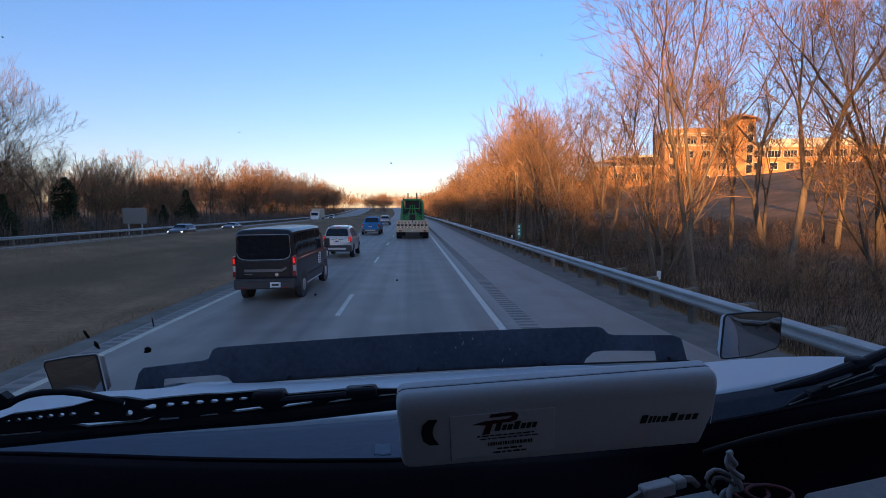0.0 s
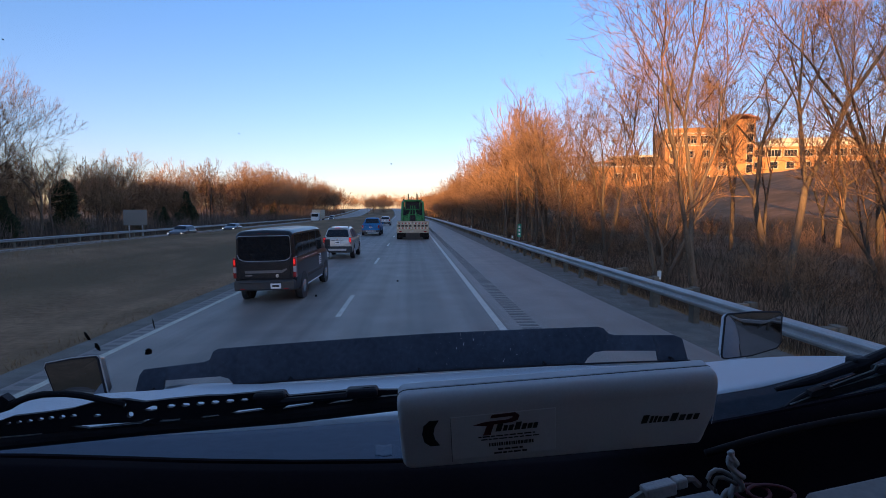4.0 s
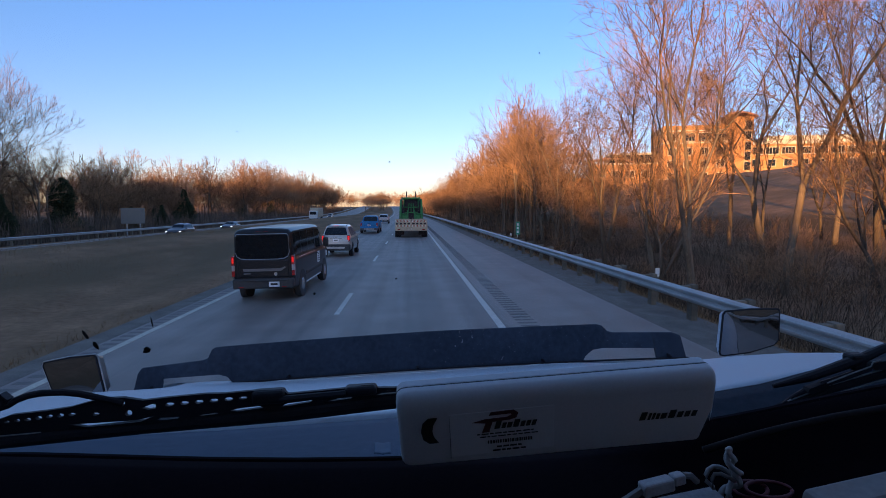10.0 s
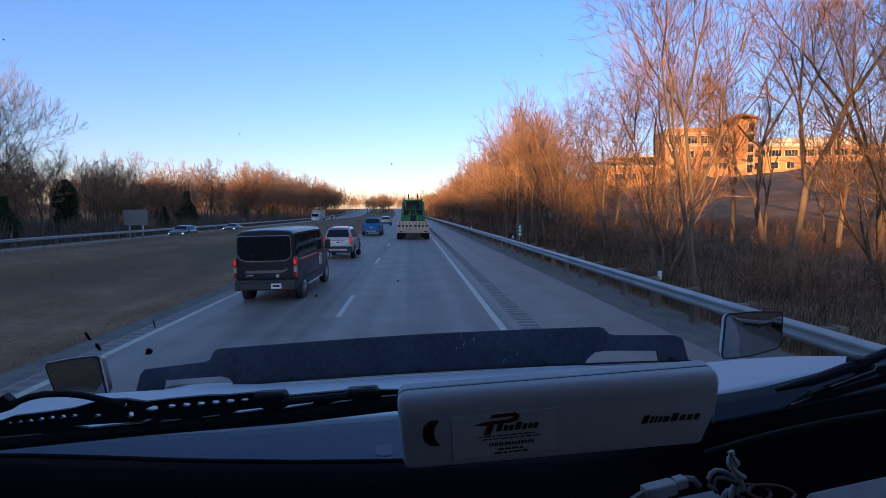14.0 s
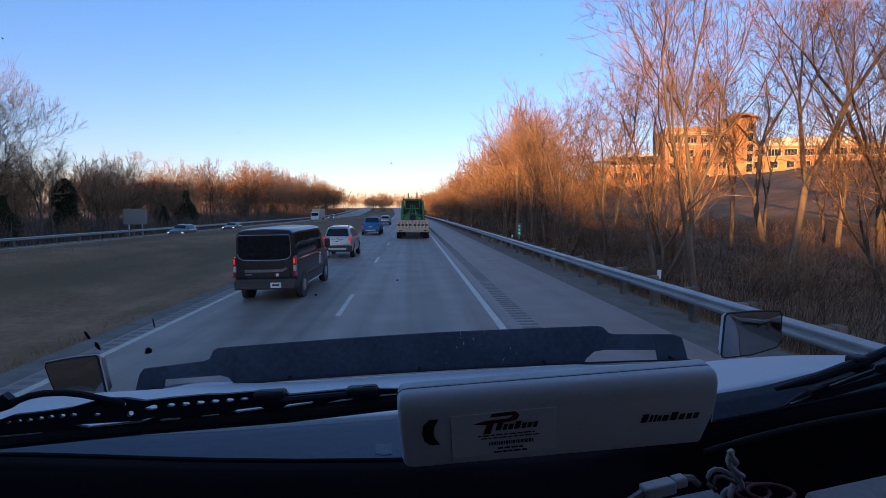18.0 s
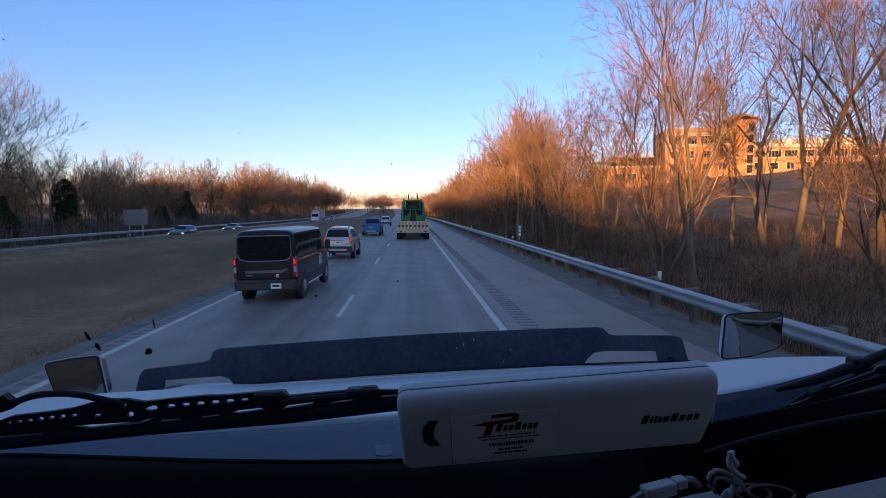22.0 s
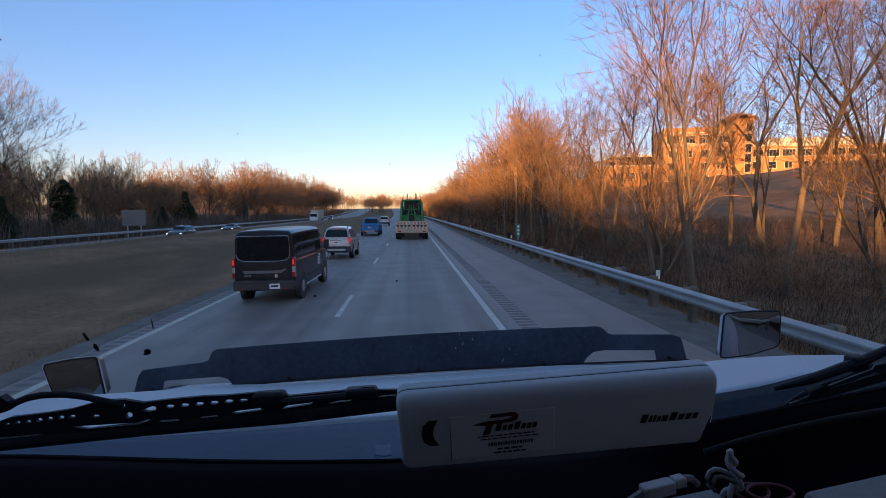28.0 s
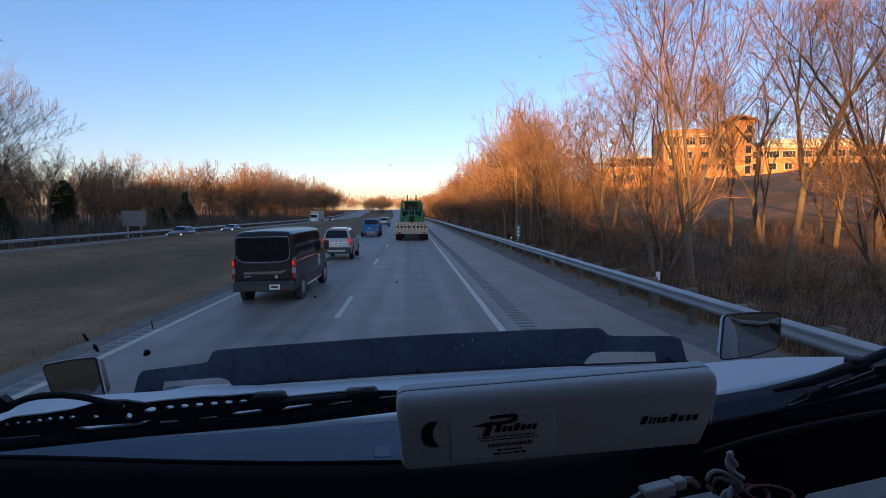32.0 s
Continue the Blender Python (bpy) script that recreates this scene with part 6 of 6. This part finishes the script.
# dirt specks on the glass
for x, y, z, sx, sz, r in ((-0.2245, 0.4235, -0.1073, 0.0030, 0.0026, 30), (-0.2262, 0.4235, -0.1088, 0.0026, 0.0016, 0), (-0.2692, 0.4175, -0.0909, 0.0011, 0.0045, -35), (-0.2640, 0.4205, -0.1007, 0.0017, 0.0046, -30), (-0.2151, 0.4155, -0.0826, 0.0005, 0.0042, -8), (-0.0818, 0.4105, -0.0657, 0.0012, 0.0009, 0),
                           (-0.0142, 0.4075, -0.0565, 0.0009, 0.0007, 0), (-0.0135, 0.3767, 0.0359, 0.0006, 0.0006, 0), (-0.1202, 0.3683, 0.0603, 0.0006, 0.0005, 0), (0.1829, 0.3506, 0.1123, 0.0007, 0.0006, 0), (-0.2576, 0.347, 0.1215, 0.0004, 0.0005, 0), (0.0959, 0.3534, 0.1053, 0.0005, 0.0005, 0)):
    b = bmesh.new()
    bmesh.ops.create_icosphere(b, subdivisions=1, radius=1, matrix=pose(x, y, z, 0, r, 0) @ Matrix.Diagonal((sx, 0.0008, sz, 1)))
    for v in b.verts:
        v.co += Vector((random.uniform(-0.3, 0.3) * sx, 0, random.uniform(-0.3, 0.3) * sz))
    part("dirt_speck", b, BUG, pane)


# ---- the toll transponder on the windscreen ----
def transponder():
    t = empty("toll_transponder", CAB @ pose(0.0985, 0.34, -0.1562, 12, -1.0, 0), label="light grey plastic toll transponder fixed to the windscreen", category="transponder")
    W, H, D = 0.230, 0.058, 0.024
    front = []
    corners = [(-W / 2 + 0.001, -H / 2, 0.007), (W / 2 - 0.006, -H / 2, 0.003), (W / 2 + 0.002, -H / 2 + 0.026, 0.004), (W / 2 + 0.003, H / 2, 0.004), (-W / 2, H / 2, 0.008)]
    for i, (u, v, r) in enumerate(corners):
        c, a, b = (Vector(corners[k % 5][:2]) for k in (i, i - 1, i + 1))
        p, q = c + (a - c).normalized() * r, c + (b - c).normalized() * r
        front += [tuple(p * (1 - t) ** 2 + c * 2 * t * (1 - t) + q * t * t) for t in (0, 0.25, 0.5, 0.75, 1)]
    shell = bmesh.new()
    rings = []
    for a in (0, 0.2, 0.4, 0.6, 0.8, 1.0, 1.8):
        e = min(a, 1.0)
        drop, inset = 0.0125 * (1 - math.sin(e * 1.5708)), 0.003 * (1 - math.sin(e * 1.5708))
        yy = 0.009 * (1 - math.cos(e * 1.5708)) if a <= 1 else D * 0.553
        rings.append([shell.verts.new((u - math.copysign(inset, u), yy, v - (drop if v > 0 else -inset))) for u, v in front])
    n = len(front)
    for r0, r1 in zip(rings, rings[1:]):
        for i in range(n):
            shell.faces.new((r0[i], r0[(i + 1) % n], r1[(i + 1) % n], r1[i]))
    shell.faces.new(rings[0][::-1])
    shell.faces.new(rings[-1])
    bmesh.ops.recalc_face_normals(shell, faces=shell.faces[:])
    part("body", soften(shell), GREY_PLASTIC, t)
    part("back_cover", prism([(u * 0.998, v * 0.995) for u, v in front], D * 0.607, D, bevel=0.0015), GREY_PLASTIC, t)
    part("seam", prism([(u * 1.0008, v * 1.0025) for u, v in front], D * 0.555, D * 0.605), INK, t, "dark seam between the shells")
    label = part("sticker", box(-0.077, -0.002, -0.0007, 0.0, -0.0235, 0.0115, 0.0003), STICKER, t, "white printed label", at=pose(-0.001, 0, 0.0028, 0, -0.9, 0))
    # finger notch
    bite = [(-0.0855, 0.003), (-0.0885, -0.0025), (-0.0895, -0.0075), (-0.0885, -0.0125), (-0.0853, -0.0175), (-0.092, -0.0175), (-0.0962, -0.014), (-0.0975, -0.0075), (-0.0962, -0.001), (-0.092, 0.003)]
    part("notch", prism(bite, -0.0006, 0.001), INK, t, "dark crescent notch", at=pose(-0.001, 0, 0.0085))
    part("sticker_edge", box(-0.0782, -0.0779, -0.0004, 0.0, -0.024, 0.012), INK, t, "thin dark groove")
    # logo as plain shapes: a bent ribbon and slanted bars
    part("logo_ribbon", prism([(-0.061, 0.0035), (-0.052, 0.0055), (-0.036, 0.0058), (-0.0325, 0.0075), (-0.0335, 0.0085), (-0.049, 0.0082), (-0.0475, 0.0108), (-0.031, 0.0112), (-0.028, 0.0085), (-0.0295, 0.0048), (-0.034, 0.0035), (-0.0465, 0.003), (-0.049, -0.0045), (-0.054, -0.0045), (-0.0515, 0.0022)], -0.0012, -0.0007), INK_RED, label)
    part("logo_edge", prism([(-0.0545, -0.0052), (-0.049, -0.0052), (-0.0488, -0.0046), (-0.0543, -0.0046)], -0.0013, -0.0008), INK_RED, label)
    x = -0.0455
    for w, h in ((0.0048, 0.006), (0.0034, 0.0042), (0.004, 0.0042), (0.0048, 0.006), (0.0038, 0.0042), (0.0036, 0.0042), (0.0036, 0.0042)):
        part("logo_bar", prism([(x, -0.003), (x + w * 0.8, -0.003), (x + w * 0.8 + h * 0.3, -0.003 + h), (x + h * 0.3, -0.003 + h)], -0.0012, -0.0007), INK, label)
        x += w + 0.0004
    for z, a, b, h in ((-0.0068, -0.058, -0.017, 0.0008), (-0.0092, -0.056, -0.014, 0.0007), (-0.0138, -0.0505, -0.019, 0.0026), (-0.0182, -0.044, -0.026, 0.0012), (-0.0212, -0.047, -0.023, 0.0012)):
        if h > 0.002:
            k = a
            while k < b:
                w = random.uniform(0.0006, 0.0016)
                part("code_bar", box(k, k + w, -0.0011, -0.0006, z - h / 2, z + h / 2), INK, label)
                k += w + random.uniform(0.0004, 0.0008)
        else:
            k = a
            while k < b:
                w = random.uniform(0.002, 0.006)
                part("print_bar", box(k, min(k + w, b), -0.0011, -0.0006, z - h / 2, z + h / 2), INK, label)
                k += w + 0.0009
    x = 0.0602
    for w in (0.0056, 0.0024, 0.0024, 0.003, 0.0052, 0.006, 0.005, 0.0046, 0.0046):
        h = 0.0065 if w > 0.0054 else 0.0054 if w < 0.0028 else 0.0046
        part("name_bar", prism([(x, -0.0055), (x + w * 0.78, -0.0055), (x + w * 0.78 + h * 0.28, -0.0055 + h), (x + h * 0.28, -0.0055 + h)], -0.0004, 0.001), INK, t)
        x += w + 0.0006
    for u in (-0.07, 0.07):
        part("mount_strip", box(u - 0.02, u + 0.02, D, D + 0.06, -0.028, -0.016, 0.001), BLACK_PLASTIC, t)


transponder()


# ---- clutter on the dashboard ----
def clutter():
    c = empty("twisted_cord", CAB @ pose(0.266, 0.40, -0.25), label="twisted pale cord standing up from the dashboard", category="cord")
    bend = lambda k: [float(np.interp(k, range(8), row)) for row in ((0, 0.0015, 0.002, 0.0065, 0.0095, 0.006, -0.0015, -0.004), (0.031, 0.0247, 0.018, 0.010, 0.0047, -0.0027, -0.0073, -0.0150))]
    for ph in (0.0, 3.14):
        pts = []
        for i in range(36):
            bx, bz = bend(i / 5)
            w = 0.0006 + 0.0026 * min(1, i / 8)
            pts.append((bx + w * math.cos(ph + i * 0.36), w * math.sin(ph + i * 0.36), bz + 0.3 * w * math.sin(ph + i * 0.36)))
        part("strand", tube(pts, 0.0024, 10), CORD_WHITE, c, smooth=True)
    part("loop", tube([(0.0034, 0.002, 0.0062), (-0.001, 0.003, 0.0100), (-0.0055, 0.004, 0.0122), (-0.0110, 0.004, 0.0132), (-0.0165, 0.003, 0.0112), (-0.0192, 0.002, 0.0070), (-0.0185, 0.002, 0.0010), (-0.0120, 0.003, -0.0050)], 0.0019, 10), CORD_WHITE, c, smooth=True)
    part("loop", tube([(0.0040, -0.002, 0.0020), (-0.002, -0.002, 0.0062), (-0.0075, -0.001, 0.0088), (-0.0125, 0, 0.0085), (-0.0150, 0, 0.0040), (-0.0135, 0, -0.0050)], 0.0017, 10), TAN_PLASTIC, c, smooth=True)
    p = empty("cable_plug", CAB @ pose(0.202, 0.40, -0.2475, 0, -3, 10), label="pale cable plug lying on the dashboard", category="plug")
    part("shell", box(-0.016, 0.014, -0.006, 0.006, -0.006, 0.005, 0.002, 2), CORD_WHITE, p)
    part("collar", box(0.014, 0.026, -0.005, 0.005, -0.003, 0.006, 0.002, 2), CORD_WHITE, p)
    part("cable", tube([(0.026, 0, 0.003), (0.034, 0.0, 0.001), (0.04, 0.0, -0.006)], 0.003, 6), TAN_PLASTIC, p)
    part("lead", tube([(-0.016, 0, -0.001), (-0.03, 0, -0.006), (-0.05, 0, -0.012)], 0.0035, 6), TAN_PLASTIC, p)
    r = empty("red_cable", CAB @ pose(0.303, 0.40, -0.2625), label="thin dull red cable coiled on the dashboard", category="cable")
    part("coil", tube([(0.021 * math.cos(a), 0.007 * math.sin(a), 0.003 + 0.0035 * math.sin(a) - 0.002 * math.cos(a)) for a in span(0, 6.2, 24)], 0.0017, 8), CORD_RED, r, smooth=True)
    part("coil", tube([(-0.014 + 0.015 * math.cos(a), 0.008 * math.sin(a) + 0.004, 0.002 + 0.003 * math.sin(a)) for a in span(0, 6.2, 24)], 0.0017, 8), CORD_RED, r, smooth=True)
    q = empty("paper_card", CAB @ pose(0.232, 0.395, -0.262, 4, -3, 6), label="small white card lying on the dashboard", category="card")
    part("sheet", box(-0.028, 0.026, -0.01, 0.012, 0.0, 0.0012), CORD_WHITE, q)


clutter()
